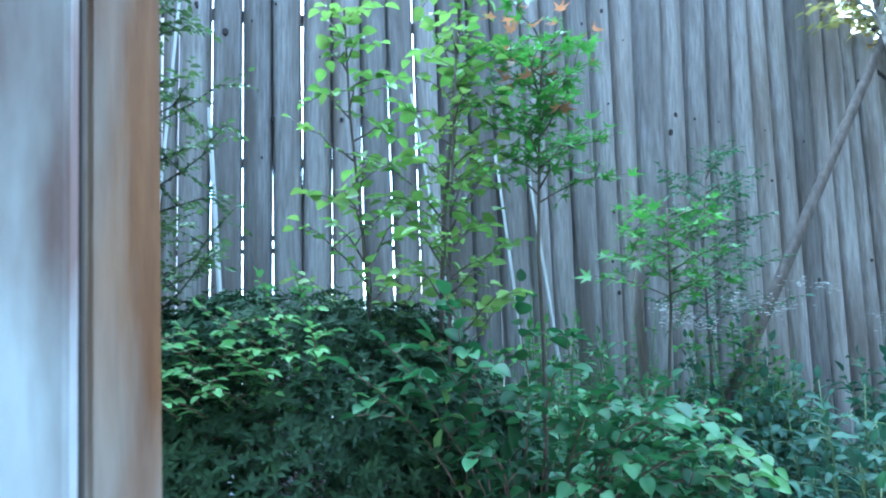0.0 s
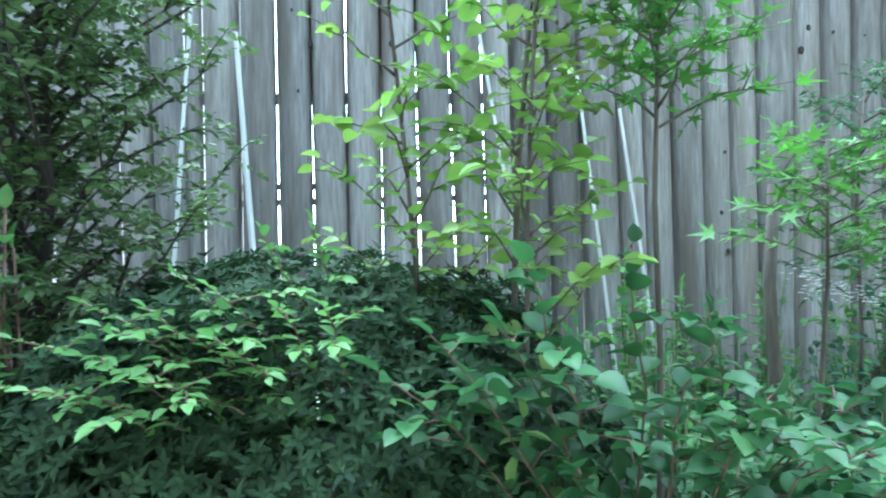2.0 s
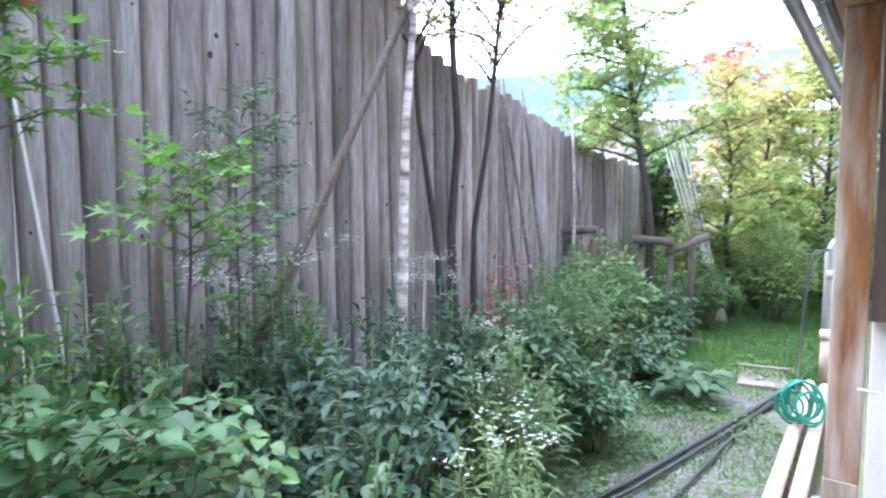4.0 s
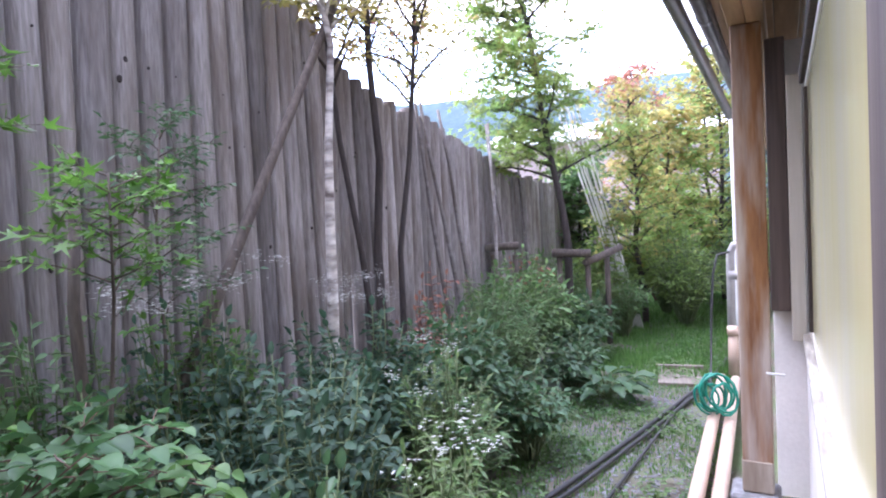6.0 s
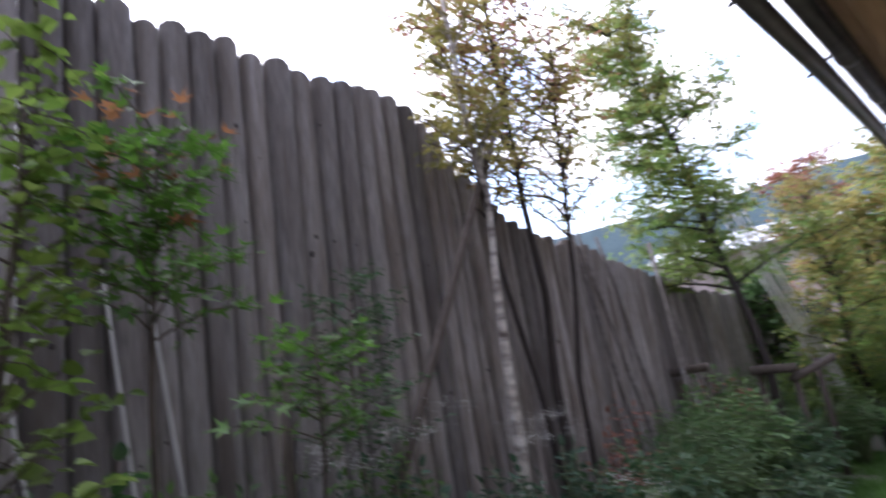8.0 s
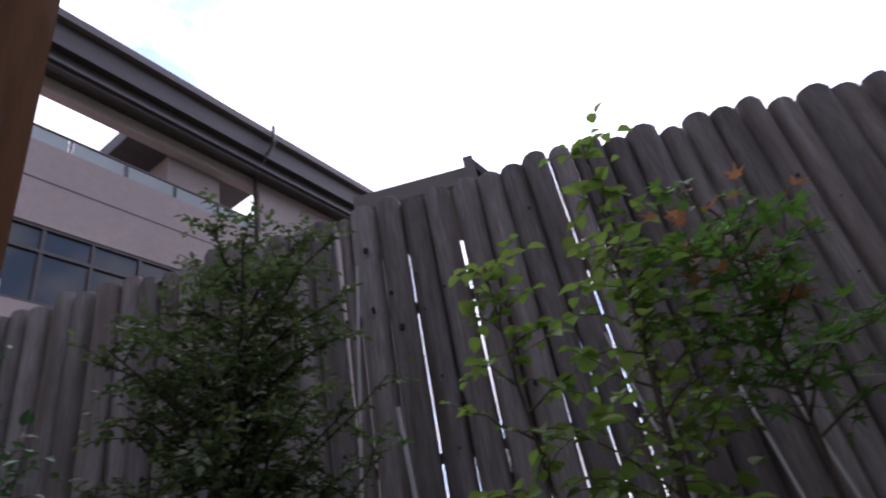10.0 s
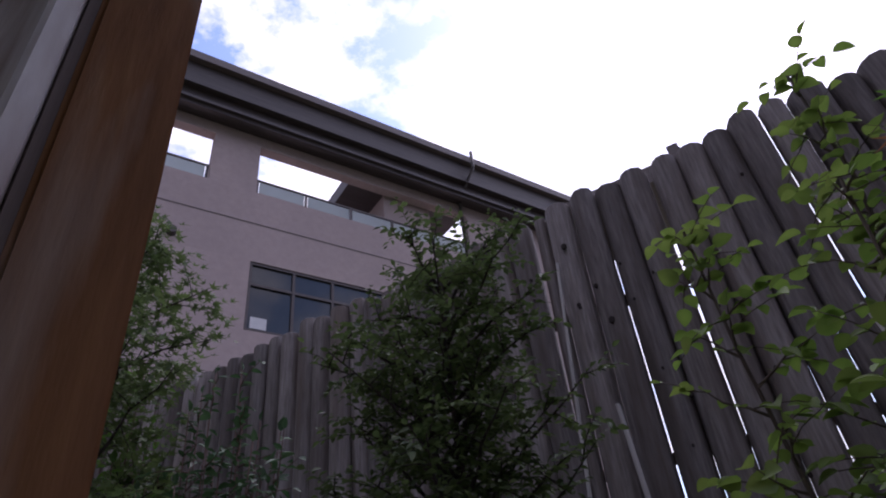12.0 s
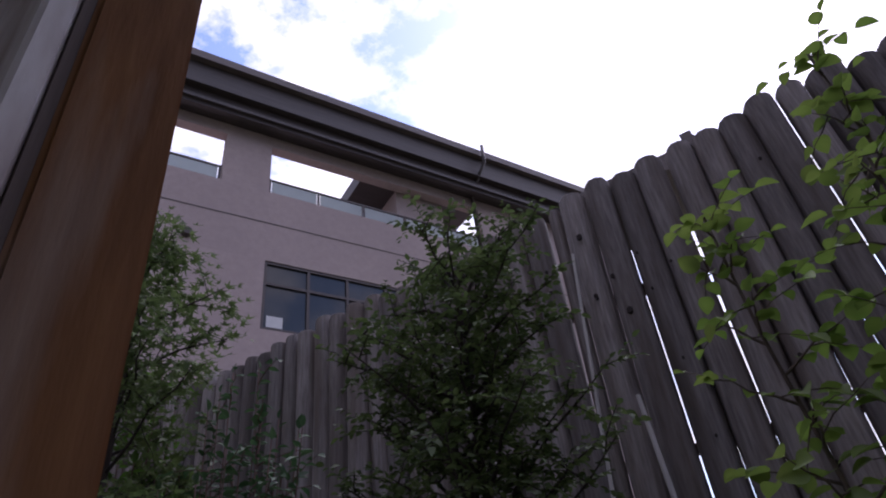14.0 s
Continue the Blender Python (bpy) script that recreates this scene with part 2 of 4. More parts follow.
def part(name, bm, material, parent=None, label="", smooth=False):
    me = bpy.data.meshes.new(name)
    bm.to_mesh(me)
    bm.free()
    me.materials.append(material)
    if smooth:
        me.shade_smooth()
    ob = new(name, me)
    if parent:
        ob.parent = parent
    return tagged(ob, label)


def thing(name, m, label, category, group="", kind=""):
    ob = new(name)
    ob.matrix_world = m
    ob.empty_display_size = 0.1
    return tagged(ob, label, category, group, kind)


def box_bm(x0, x1, y0, y1, z0, z1, bevel=0.004, bm=None):
    bm = bm or bmesh.new()
    r = bmesh.ops.create_cube(bm, size=1.0)
    vs = r["verts"]
    bmesh.ops.scale(bm, vec=(x1 - x0, y1 - y0, z1 - z0), verts=vs)
    bmesh.ops.translate(bm, vec=((x0 + x1) / 2, (y0 + y1) / 2, (z0 + z1) / 2), verts=vs)
    if bevel:
        es = list({e for v in vs for e in v.link_edges})
        bmesh.ops.bevel(bm, geom=es, offset=bevel, segments=1, affect="EDGES")
    return bm


def box(name, x0, x1, y0, y1, z0, z1, material, parent=None, label="", bevel=0.004):
    return part(name, box_bm(x0, x1, y0, y1, z0, z1, bevel), material, parent, label)


def tube_arrays(points, radii, sides=6):
    """Vertices and faces of a tapered tube along a line of points."""
    P = np.array(points, float)
    n = len(P)
    R = np.linspace(radii[0], radii[1], n) if len(radii) == 2 else np.array(radii)
    T = np.gradient(P, axis=0)
    T /= np.linalg.norm(T, axis=1)[:, None] + 1e-9
    ref = np.array([0.31, 0.17, 0.93]) if abs(T[0] @ np.array([0.31, 0.17, 0.93])) < 0.9 else np.array([1.0, 0, 0])
    A = np.cross(T, ref)
    A /= np.linalg.norm(A, axis=1)[:, None]
    B = np.cross(T, A)
    ang = np.arange(sides) * 2 * math.pi / sides
    V = P[:, None, :] + R[:, None, None] * (A[:, None, :] * np.cos(ang)[None, :, None] + B[:, None, :] * np.sin(ang)[None, :, None])
    V = V.reshape(-1, 3)
    F = []
    for i in range(n - 1):
        for k in range(sides):
            a, b = i * sides + k, i * sides + (k + 1) % sides
            F.append((a, b, b + sides, a + sides))
    F.append(tuple(range(sides))[::-1])
    F.append(tuple((n - 1) * sides + k for k in range(sides)))
    return V, F


def tubes(name, lines, material, parent=None, label="", sides=5):
    """One mesh of many tubes: lines of (points, (r0, r1))."""
    VV, FF, base = [], [], 0
    for pts, rad in lines:
        V, F = tube_arrays(pts, rad, sides)
        VV.append(V)
        FF += [tuple(i + base for i in f) for f in F]
        base += len(V)
    return mesh_object(name, np.concatenate(VV), FF, material, parent, label, True)


def unit(v):
    v = np.asarray(v, float)
    return v / (np.linalg.norm(v, axis=-1, keepdims=True) + 1e-9)


def outline_leaf(stations):
    """Flat leaf of unit length along x: stations of (place, half width)."""
    inner = [s for s in stations if s[1] > 0]
    V = [(0, 0, 0)] + [(s, 0, 0) for s, w in inner] + [(1, 0, 0)]
    k = len(inner)
    V += [(s, w, 1) for s, w in inner] + [(s, -w, 1) for s, w in inner]
    F = []
    for side, off in ((0, k + 2), (1, 2 * k + 2)):
        f = [(0, 1, off), ] + [(i + 1, i + 2, off + i + 1, off + i) for i in range(k - 1)] + [(k, k + 1, off + k - 1)]
        F += [q[::-1] if side == 0 else q for q in f]
    return np.array(V, float), F


def lobed_leaf(lobes=5):
    V = [(0.0, 0, 0)]
    tips = [(-105, 0.38), (-52, 0.62), (0, 0.78), (52, 0.62), (105, 0.38)] if lobes == 5 else [(-60, 0.6), (0, 0.85), (60, 0.6)]
    c = np.array([0.22, 0.0])
    notch = [(-150, 0.12)] + [((tips[i][0] + tips[i + 1][0]) / 2, 0.2) for i in range(len(tips) - 1)] + [(150, 0.12)]
    for a, r in notch:
        V.append((c[0] + r * math.cos(radians(a)), c[1] + r * math.sin(radians(a)), 0.0))
    for a, r in tips:
        V.append((c[0] + r * math.cos(radians(a)), c[1] + r * math.sin(radians(a)), 0.6))
    V.append((c[0], c[1], -0.2))
    n, ce = len(notch), len(V) - 1
    F = [(ce, 1 + i, 1 + n + i, 2 + i) for i in range(len(tips))]
    F.append((0, 1, ce, n))
    return np.array(V, float), F


HEART = outline_leaf([(0.05, 0.2), (0.22, 0.37), (0.48, 0.41), (0.74, 0.29), (0.91, 0.12)])
OVAL = outline_leaf([(0.2, 0.2), (0.5, 0.27), (0.8, 0.15)])
LANCE = outline_leaf([(0.35, 0.13), (0.7, 0.1)])
SMALL = outline_leaf([(0.45, 0.2)])
NARROW = outline_leaf([(0.4, 0.09)])
LOBED = lobed_leaf(5)


def leaves(name, P, D, N, S, shape, material, parent=None, label="", fold=0.12, droop=0.15):
    """One mesh of leaves: places P, directions D, upper sides N, lengths S."""
    P, D, N, S = np.asarray(P, float), unit(D), np.asarray(N, float), np.asarray(S, float)
    V0, F0 = shape
    W = unit(np.cross(N, D))
    U = np.cross(D, W)
    x, y, f = V0[:, 0], V0[:, 1], V0[:, 2]
    zz = f * np.abs(y) * fold * 4 - droop * x * x
    V = P[:, None, :] + S[:, None, None] * (D[:, None, :] * x[None, :, None] + W[:, None, :] * y[None, :, None] + U[:, None, :] * zz[None, :, None])
    k = len(V0)
    tri = [f for f in F0 if len(f) == 3]
    quad = [f for f in F0 if len(f) == 4]
    n = len(P)
    off = (np.arange(n) * k)[:, None, None]
    me = bpy.data.meshes.new(name)
    parts = []
    sizes = []
    for fs, c in ((tri, 3), (quad, 4)):
        if fs:
            a = (np.array(fs)[None, :, :] + off).reshape(-1)
            parts.append(a)
            sizes.append(np.full(n * len(fs), c))
    loops = np.concatenate(parts).astype(np.int32)
    sizes = np.concatenate(sizes).astype(np.int32)
    me.vertices.add(n * k)
    me.vertices.foreach_set("co", V.reshape(-1).astype(np.float32))
    me.loops.add(len(loops))
    me.loops.foreach_set("vertex_index", loops)
    me.polygons.add(len(sizes))
    me.polygons.foreach_set("loop_start", np.concatenate(([0], np.cumsum(sizes)[:-1])).astype(np.int32))
    me.update(calc_edges=True)
    me.validate()
    me.materials.append(material)
    ob = new(name, me)
    if parent:
        ob.parent = parent
    return tagged(ob, label)


RNG = np.random.default_rng(7)


def curve(p0, p1, sag=0.0, n=6, wobble=0.0):
    """Points from p0 to p1; sag lifts the middle."""
    t = np.linspace(0, 1, n)[:, None]
    p0, p1 = np.array(p0, float), np.array(p1, float)
    P = p0 + (p1 - p0) * t
    P[:, 2] += (sag * 4 * t * (1 - t))[:, 0]
    if wobble:
        P[1:-1] += RNG.normal(0, wobble, (n - 2, 3))
    return P


def spray(line, step, spread=55, tilt=0.35, start=0.15, length=0.05, jitter=0.3):
    """Leaves in two ranks along a twig: places, directions, normals, sizes."""
    P = np.array(line, float)
    seg = np.linalg.norm(np.diff(P, axis=0), axis=1)
    cum = np.concatenate(([0], np.cumsum(seg)))
    L = cum[-1]
    n = max(2, int(L * (1 - start) / step))
    out = []
    for i in range(n + 1):
        d = L * start + (L - L * start) * i / n
        k = min(len(seg) - 1, np.searchsorted(cum, d) - 1 if d > 0 else 0)
        k = max(k, 0)
        q = P[k] + (P[k + 1] - P[k]) * ((d - cum[k]) / (seg[k] + 1e-9))
        T = unit(P[k + 1] - P[k])
        up = np.array([0, 0, 1.0])
        side = unit(np.cross(T, up) + 1e-4) * (1 if i % 2 else -1)
        a = radians(spread + RNG.normal(0, 12)) if i < n else 0.0
        D = T * math.cos(a) + side * math.sin(a) + np.array([0, 0, -tilt]) * RNG.uniform(0.2, 1.2)
        N = up + RNG.normal(0, jitter, 3)
        out.append((q, unit(D), N, length * RNG.uniform(0.65, 1.2)))
    return out


def foliage(name, items, shape, material, parent, label="", fold=0.12, droop=0.15):
    P, D, N, S = zip(*items)
    return leaves(name, np.array(P), np.array(D), np.array(N), np.array(S), shape, material, parent, label, fold, droop)


def branchy(trunk, count, reach, rise=0.4, lo=0.35, hi=1.0, taper=0.5, seed_dir=None, wobble=0.02, n=5):
    """Side branches off a trunk line, shorter towards the top."""
    P = np.array(trunk, float)
    out = []
    for i in range(count):
        f = lo + (hi - lo) * (i + RNG.uniform(0, 0.8)) / count
        x = f * (len(P) - 1)
        k = min(int(x), len(P) - 2)
        q = P[k] + (P[k + 1] - P[k]) * (x - k)
        a = i * 2.399 + RNG.normal(0, 0.4)
        r = reach * (1 - taper * (f - lo) / (hi - lo + 1e-6)) * RNG.uniform(0.65, 1.15)
        d = np.array([math.cos(a), math.sin(a), rise * RNG.uniform(0.4, 1.5) + (RNG.normal(0, 0.45) if n <= 4 else 0.0)])
        if seed_dir is not None:
            d = d + np.array(seed_dir)
        out.append(curve(q, q + unit(d) * r, 0.06 * r, n, wobble * r))
    return out


def shrub_stems(base, count, spread, height, lean=0.5):
    base = np.array(base, float)
    out = []
    for i in range(count):
        a = RNG.uniform(0, 2 * math.pi)
        r = math.sqrt(RNG.uniform(0.03, 1)) * 1.0
        top = base + np.array([math.cos(a) * spread[0] * r, math.sin(a) * spread[1] * r, height * RNG.uniform(0.6, 1.0) * (1 - 0.45 * r * r)])
        out.append(curve(base + np.array([math.cos(a), math.sin(a), 0]) * 0.05, top, 0.10 * r, 7, 0.012))
    return out


# ---- setting: ground, fence, house ----
HOUSE = pose(-0.587, -2.486, 0, 0, 0, -2)


def ground_z(x, y):
    return 0.03 * noise.noise(Vector((x * 0.9, y * 0.9, 0.0))) + 0.012 * noise.noise(Vector((x * 4, y * 4, 3.0)))


def make_ground():
    xs = np.concatenate(([-900, -200, -50, -15], np.arange(-6, 14.01, 0.16), [18, 30, 80, 250, 900]))
    ys = np.concatenate(([-900, -200, -50, -12], np.arange(-4, 0.81, 0.16), [2, 8, 20, 60, 250, 900]))
    V = [(x, y, ground_z(x, y) if -6 <= x <= 14 and -4 <= y <= 0.8 else -0.02) for y in ys for x in xs]
    w = len(xs)
    F = [(j * w + i, j * w + i + 1, (j + 1) * w + i + 1, (j + 1) * w + i) for j in range(len(ys) - 1) for i in range(w - 1)]
    return tagged(mesh_object("ground", V, F, M_GROUND, smooth=True), "bare brown garden soil with moss and patchy grass", "ground", kind="structure")


make_ground()


def log_mesh(seed, sides=10, rings=9):
    """A unit log: radius 1 at z 0, height 1, uneven, with a rounded top."""
    r = random.Random(seed)
    V, F = [], []
    bend = (r.uniform(-0.04, 0.04), r.uniform(-0.12, 0.12))
    ph = [r.uniform(0, 6.28) for _ in range(4)]
    for k in range(rings):
        t = k / (rings - 1)
        tt = t if t < 1 else 1.0
        rad = 0.955 + 0.07 * t + 0.015 * math.sin(7 * t + ph[0])
        ox, oy = bend[0] * math.sin(3.1 * t + ph[1]), bend[1] * math.sin(3.1 * t + ph[2])
        for s in range(sides):
            a = 2 * math.pi * s / sides
            q = rad * (1 + 0.05 * math.sin(2 * a + ph[3] + t) + 0.02 * math.sin(5 * a + 4 * t))
            V.append((ox + q * math.cos(a), oy + q * math.sin(a), tt * 0.993))
    top = (rings - 1) * sides
    ox, oy = bend[0] * math.sin(3.1 + ph[1]), bend[1] * math.sin(3.1 + ph[2])
    for s in range(sides):
        x, y, z = V[top + s]
        V.append((ox + (x - ox) * 0.82, oy + (y - oy) * 0.82, 1.0))
    V.append((ox, oy, 1.0 + 0.002))
    for k in range(rings):
        for s in range(sides):
            a, b = k * sides + s, k * sides + (s + 1) % sides
            F.append((a, b, b + sides, a + sides))
    c = len(V) - 1
    F += [(rings * sides + s, rings * sides + (s + 1) % sides, c) for s in range(sides)]
    me = bpy.data.meshes.new("log")
    me.from_pydata(V, [], F)
    me.materials.append(M_LOG)
    me.shade_smooth()
    return me


# boundaries between the logs of the middle stretch, two metres up, and each log's tip
LOG_EDGES = [-1.09, -1.02, -0.86, -0.71, -0.56, -0.41, -0.26, -0.1, 0.06, 0.2, 0.33, 0.5, 0.65, 0.83, 0.96, 1.1, 1.26, 1.41, 1.54, 1.71, 1.87, 2.03, 2.2, 2.36, 2.53, 2.67, 2.82, 2.96]
LOG_TIPS = [-1.02, -0.9, -0.75, -0.6, -0.46, -0.29, -0.15, -0.01, 0.13, 0.27, 0.43, 0.58, 0.74, 0.89, 1.04, 1.19, 1.35, 1.5, 1.67, 1.83, 2.01, 2.17, 2.31, 2.44, 2.59, 2.75, 2.9]
LOG_TOPS = [3.71, 3.74, 3.76, 3.73, 3.75, 3.75, 3.74, 3.75, 3.78, 3.77, 3.77, 3.74, 3.77, 3.71, 3.75, 3.74, 3.77, 3.71, 3.72, 3.69, 3.7, 3.71, 3.71, 3.72, 3.71, 3.67, 3.56]


def fence_top(x):
    """Height of the fence where it falls towards the garden's end and levels out on the other side."""
    return float(np.interp(x, [-4.0, -1.3, 3.0, 3.2, 3.5, 3.75, 4.15, 4.85, 5.3, 5.8, 6.8, 7.6, 12.0], [3.64, 3.69, 3.5, 3.31, 3.12, 2.95, 2.77, 2.75, 2.64, 2.54, 2.42, 2.26, 2.2]))


def make_fence():
    fence = thing("log_fence", pose(0, 0, 0), "tall palisade fence of grey weathered upright logs", "fence")
    meshes = [log_mesh(k) for k in range(12)]
    rnd = random.Random(11)
    spots = []
    for k in range(len(LOG_TIPS)):
        a, b = LOG_EDGES[k], LOG_EDGES[k + 1]
        gap = (0.001 if k != 4 else 0.004) if 2 <= k <= 11 else 0.0
        spots.append(((a + b) / 2, LOG_TIPS[k], LOG_TOPS[k], (b - a - gap) / 2))
    x = LOG_EDGES[0] - 0.062
    while x > -6.6:
        r = rnd.uniform(0.062, 0.078)
        spots.append((x, x + rnd.uniform(-0.012, 0.012), fence_top(x) + rnd.uniform(-0.03, 0.03), r))
        x -= 2 * r - 0.003
    x = LOG_EDGES[-1] + 0.07
    while x < 12:
        r = rnd.uniform(0.064, 0.084)
        spots.append((x, x + rnd.uniform(-0.03, 0.03), fence_top(x) + rnd.uniform(-0.04, 0.04), r))
        x += 2 * r - 0.004
    logs = []
    for xl, xt, top, r in spots:
        ob = new("log", meshes[rnd.randrange(12)])
        ob.parent = fence
        lean = (xt - xl) / (top - 2.0)
        ob.location = (xl - 2.05 * lean, rnd.uniform(-0.02, 0.02), -0.05)
        ob.rotation_euler = (rnd.uniform(-0.003, 0.003), math.atan(lean), 0)
        ob.scale = (r, r * rnd.uniform(0.92, 1.06), top + 0.05)
        logs.append((xl, lean, r, ob))
    for z, h in ((0.7, 0.05), (1.83, 0.013), (1.9, 0.013), (2.3, 0.022), (3.1, 0.025)):
        box("rail", -6.6, 3.2 if z > 2 else 11.5, 0.09, 0.14, z - h, z + h, M_DARKTIMBER, fence, "dark rail behind the logs")
    # knots on the face of single logs
    scattered = [(x + rnd.uniform(-0.5, 0.5) * r, rnd.uniform(1.3, 3.5), rnd.choice((0.007, 0.009, 0.012, 0.015))) for x, lean, r, ob in logs if -2.2 < x < 4.2 for _ in range(rnd.randrange(1, 5))]
    for x, z, r in scattered + [(1.76, 2.48, 0.026), (1.79, 2.585, 0.02), (2.30, 3.25, 0.025), (2.31, 3.18, 0.02), (2.33, 3.1, 0.014), (2.21, 2.37, 0.02), (-0.80, 3.14, 0.016),
                                (-0.77, 2.93, 0.024), (-0.9, 3.42, 0.024), (-0.55, 2.5, 0.016), (0.95, 2.9, 0.016), (1.34, 3.2, 0.015), (-0.25, 2.1, 0.015), (0.55, 2.6, 0.014)]:
        xl, lean, lr, log = min(logs, key=lambda q: abs(q[0] + q[1] * (z - 2.0) - x))
        dx = x - xl - lean * (z - 2.0)
        y = -math.sqrt(max(0.0012, lr * lr - dx * dx))
        bm = bmesh.new()
        bmesh.ops.create_icosphere(bm, subdivisions=1, radius=1.0)
        bmesh.ops.transform(bm, matrix=pose(x, y + 0.004, z) @ Matrix.Diagonal((r * 0.75, 0.012, r, 1)), verts=bm.verts)
        bm.transform(log.matrix_basis.inverted())
        part("knot", bm, M_KNOT, log, "dark knot", True)
    return fence


make_fence()


def slat(x0, z0, x1, z1, width, y=-0.13):
    """A thin split strip of wood leaning on the fence, from its foot to its tip."""
    bm = box_bm(-width / 2, width / 2, -0.006, 0.006, 0, 1, 0.0)
    for v in bm.verts:
        if v.co.z > 0.5:
            v.co.x *= 0.35
    d = Vector((x1 - x0, 0.04, z1 - z0))
    m = Matrix.Translation((x0, y, z0)) @ d.to_track_quat("Z", "Y").to_matrix().to_4x4() @ Matrix.Diagonal((1, 1, d.length, 1))
    bmesh.ops.transform(bm, matrix=m, verts=bm.verts)
    return tagged(part("wood_strip", bm, M_SLAT), "pale split strip of wood leaning on the fence", "wood strip", "strips on the fence")


for a in ((-0.74, 0.02, -0.85, 2.53, 0.05), (-1.27, 0.02, -0.955, 3.33, 0.05), (0.84, 0.02, 0.625, 2.35, 0.055), (1.06, 0.02, 0.82, 2.2, 0.055), (0.54, 0.02, 0.17, 2.64, 0.05)):
    slat(*a)


def leaning_pole(p0, p1, r0, r1, material, label, name="pole"):
    ob = tubes(name, [(curve(p0, p1, 0, 6, 0.008), (r0, r1))], material, sides=7)
    return tagged(ob, label, "pole", "garden poles")


leaning_pole((1.04, -0.52, 0.0), (3.12, -0.6, 3.42), 0.036, 0.024, M_BARK, "brown round pole leaning against the birch")


def make_house():
    """The house from whose window the garden is seen: everything in its own axes, x along the wall, y outwards."""
    W0, W1 = -0.665, -0.525
    SILL, HEAD = 0.95, 2.35
    wall = tagged(box("wall_house", -6, -0.16, W0, W1, 0, 2.74, M_STUCCO), "white stucco house wall", "wall", kind="structure")
    wall.matrix_world = HOUSE
    low = tagged(box("wall_below_window", -0.16, 4.198, W0, W1, 0, SILL, M_STUCCO), "white stucco wall below the windows", "wall", kind="structure")
    low.matrix_world = HOUSE
    over = tagged(box("wall_above_window", -0.16, 4.198, W0, W1 - 0.02, HEAD, 2.74, M_STUCCO), "wall strip above the windows", "wall", kind="structure")
    over.matrix_world = HOUSE
    end = tagged(box("wall_end", 4.2, 12, W0, -0.37, 0, 2.56, M_STUCCO), "white stucco house wall", "wall", kind="structure")
    end.matrix_world = HOUSE
    # sliding window
    win = thing("window_1", HOUSE, "row of sliding sashes with frosted yellowish panes", "window", kind="structure")
    box("window_sill", 0.684, 4.1, -0.6, -0.508, SILL - 0.03, SILL + 0.012, M_SILL, win, "worn grey sill", 0.006)
    box("jamb", 0.603, 0.68, -0.9, -0.468, SILL, HEAD, M_DARKTIMBER, win, "dark brown jamb board")
    box("shutter_post", 4.1, 4.196, -0.458, -0.362, 1.08, 2.56, M_DARKTIMBER, win, "dark brown shutter post")
    box("jamb", 4.08, 4.196, -0.53, -0.46, SILL - 0.03, HEAD, M_PALEFRAME, win, "pale jamb")
    box("jamb", -0.158, -0.12, -0.665, -0.53, SILL, HEAD, M_DARKTIMBER, win)
    box("window_head", -0.12, 4.08, -0.64, -0.52, HEAD - 0.06, HEAD, M_DARKTIMBER, win)
    for u0, u1, v in ((0.69, 4.0, -0.557),):
        sash = box("sash", u0 + 0.045, u1 - 0.045, v - 0.014, v + 0.013, SILL + 0.014, SILL + 0.05, M_PALEFRAME, win, "pale wooden sash")
        for a, b in ((u0, u0 + 0.045), (u1 - 0.045, u1)):
            box("stile", a, b, v - 0.015, v + 0.015, SILL + 0.014, HEAD - 0.062, M_PALEFRAME, sash)
            box("stile_edge", b if a == u0 else a - 0.03, b + 0.02 if a == u0 else a, v - 0.012, v + 0.022, SILL + 0.05, HEAD - 0.1, M_DARKTIMBER, sash, "dark inner edge")
        box("top_rail", u0 + 0.045, u1 - 0.045, v - 0.014, v + 0.013, HEAD - 0.1, HEAD - 0.062, M_PALEFRAME, sash)
        box("pane", u0 + 0.065, u1 - 0.075, v - 0.004, v + 0.004, SILL + 0.05, HEAD - 0.1, M_FROST, sash, "frosted yellowish pane", 0)
    # room behind the window
    room = thing("room_shell", HOUSE, "plain room behind the window", "room", kind="structure")
    box("room_wall", -2.5, 4.0, -3.55, -3.45, 0.3, 0.9, M_ROOM, room, bevel=0)
    box("room_wall", -2.5, -2.0, -3.55, -3.45, 0.9, 2.5, M_ROOM, room, bevel=0)
    box("room_wall", 3.5, 4.0, -3.55, -3.45, 0.9, 2.5, M_ROOM, room, bevel=0)
    box("room_wall", -2.6, -2.5, -3.5, W0, 0.3, 2.5, M_ROOM, room, bevel=0)
    box("room_wall", 4.0, 4.1, -3.5, W0, 0.3, 2.5, M_ROOM, room, bevel=0)
    box("floor", -2.5, 4.0, -3.45, W0, 0.25, 0.3, M_FLOORBOARD, room, bevel=0)
    tagged(box("ceiling", -2.6, 4.1, -3.55, W0 - 0.002, 2.5, 2.56, M_ROOM, bevel=0), "plain room ceiling", "ceiling", kind="structure").matrix_world = HOUSE
    # unseen dark block added over the roof, shades the fence from the sky behind
    tagged(box("wall_upper", -6, 12, -3.5, -0.95, 3.2, 6.2, M_ROOF, bevel=0), "unseen dark block added above the roof to keep sky light off the fence", "wall", kind="structure").matrix_world = HOUSE
    # eave
    eave = thing("eave", HOUSE, "brown boarded house eave on timber posts", "eave", kind="structure")
    for a, b in ((-0.67, -0.545), (-0.54, -0.415), (-0.41, -0.285), (-0.28, -0.125)):
        box("soffit_board", -6, 12, a, b, 2.752, 2.77, M_SOFFIT, eave, bevel=0.003)
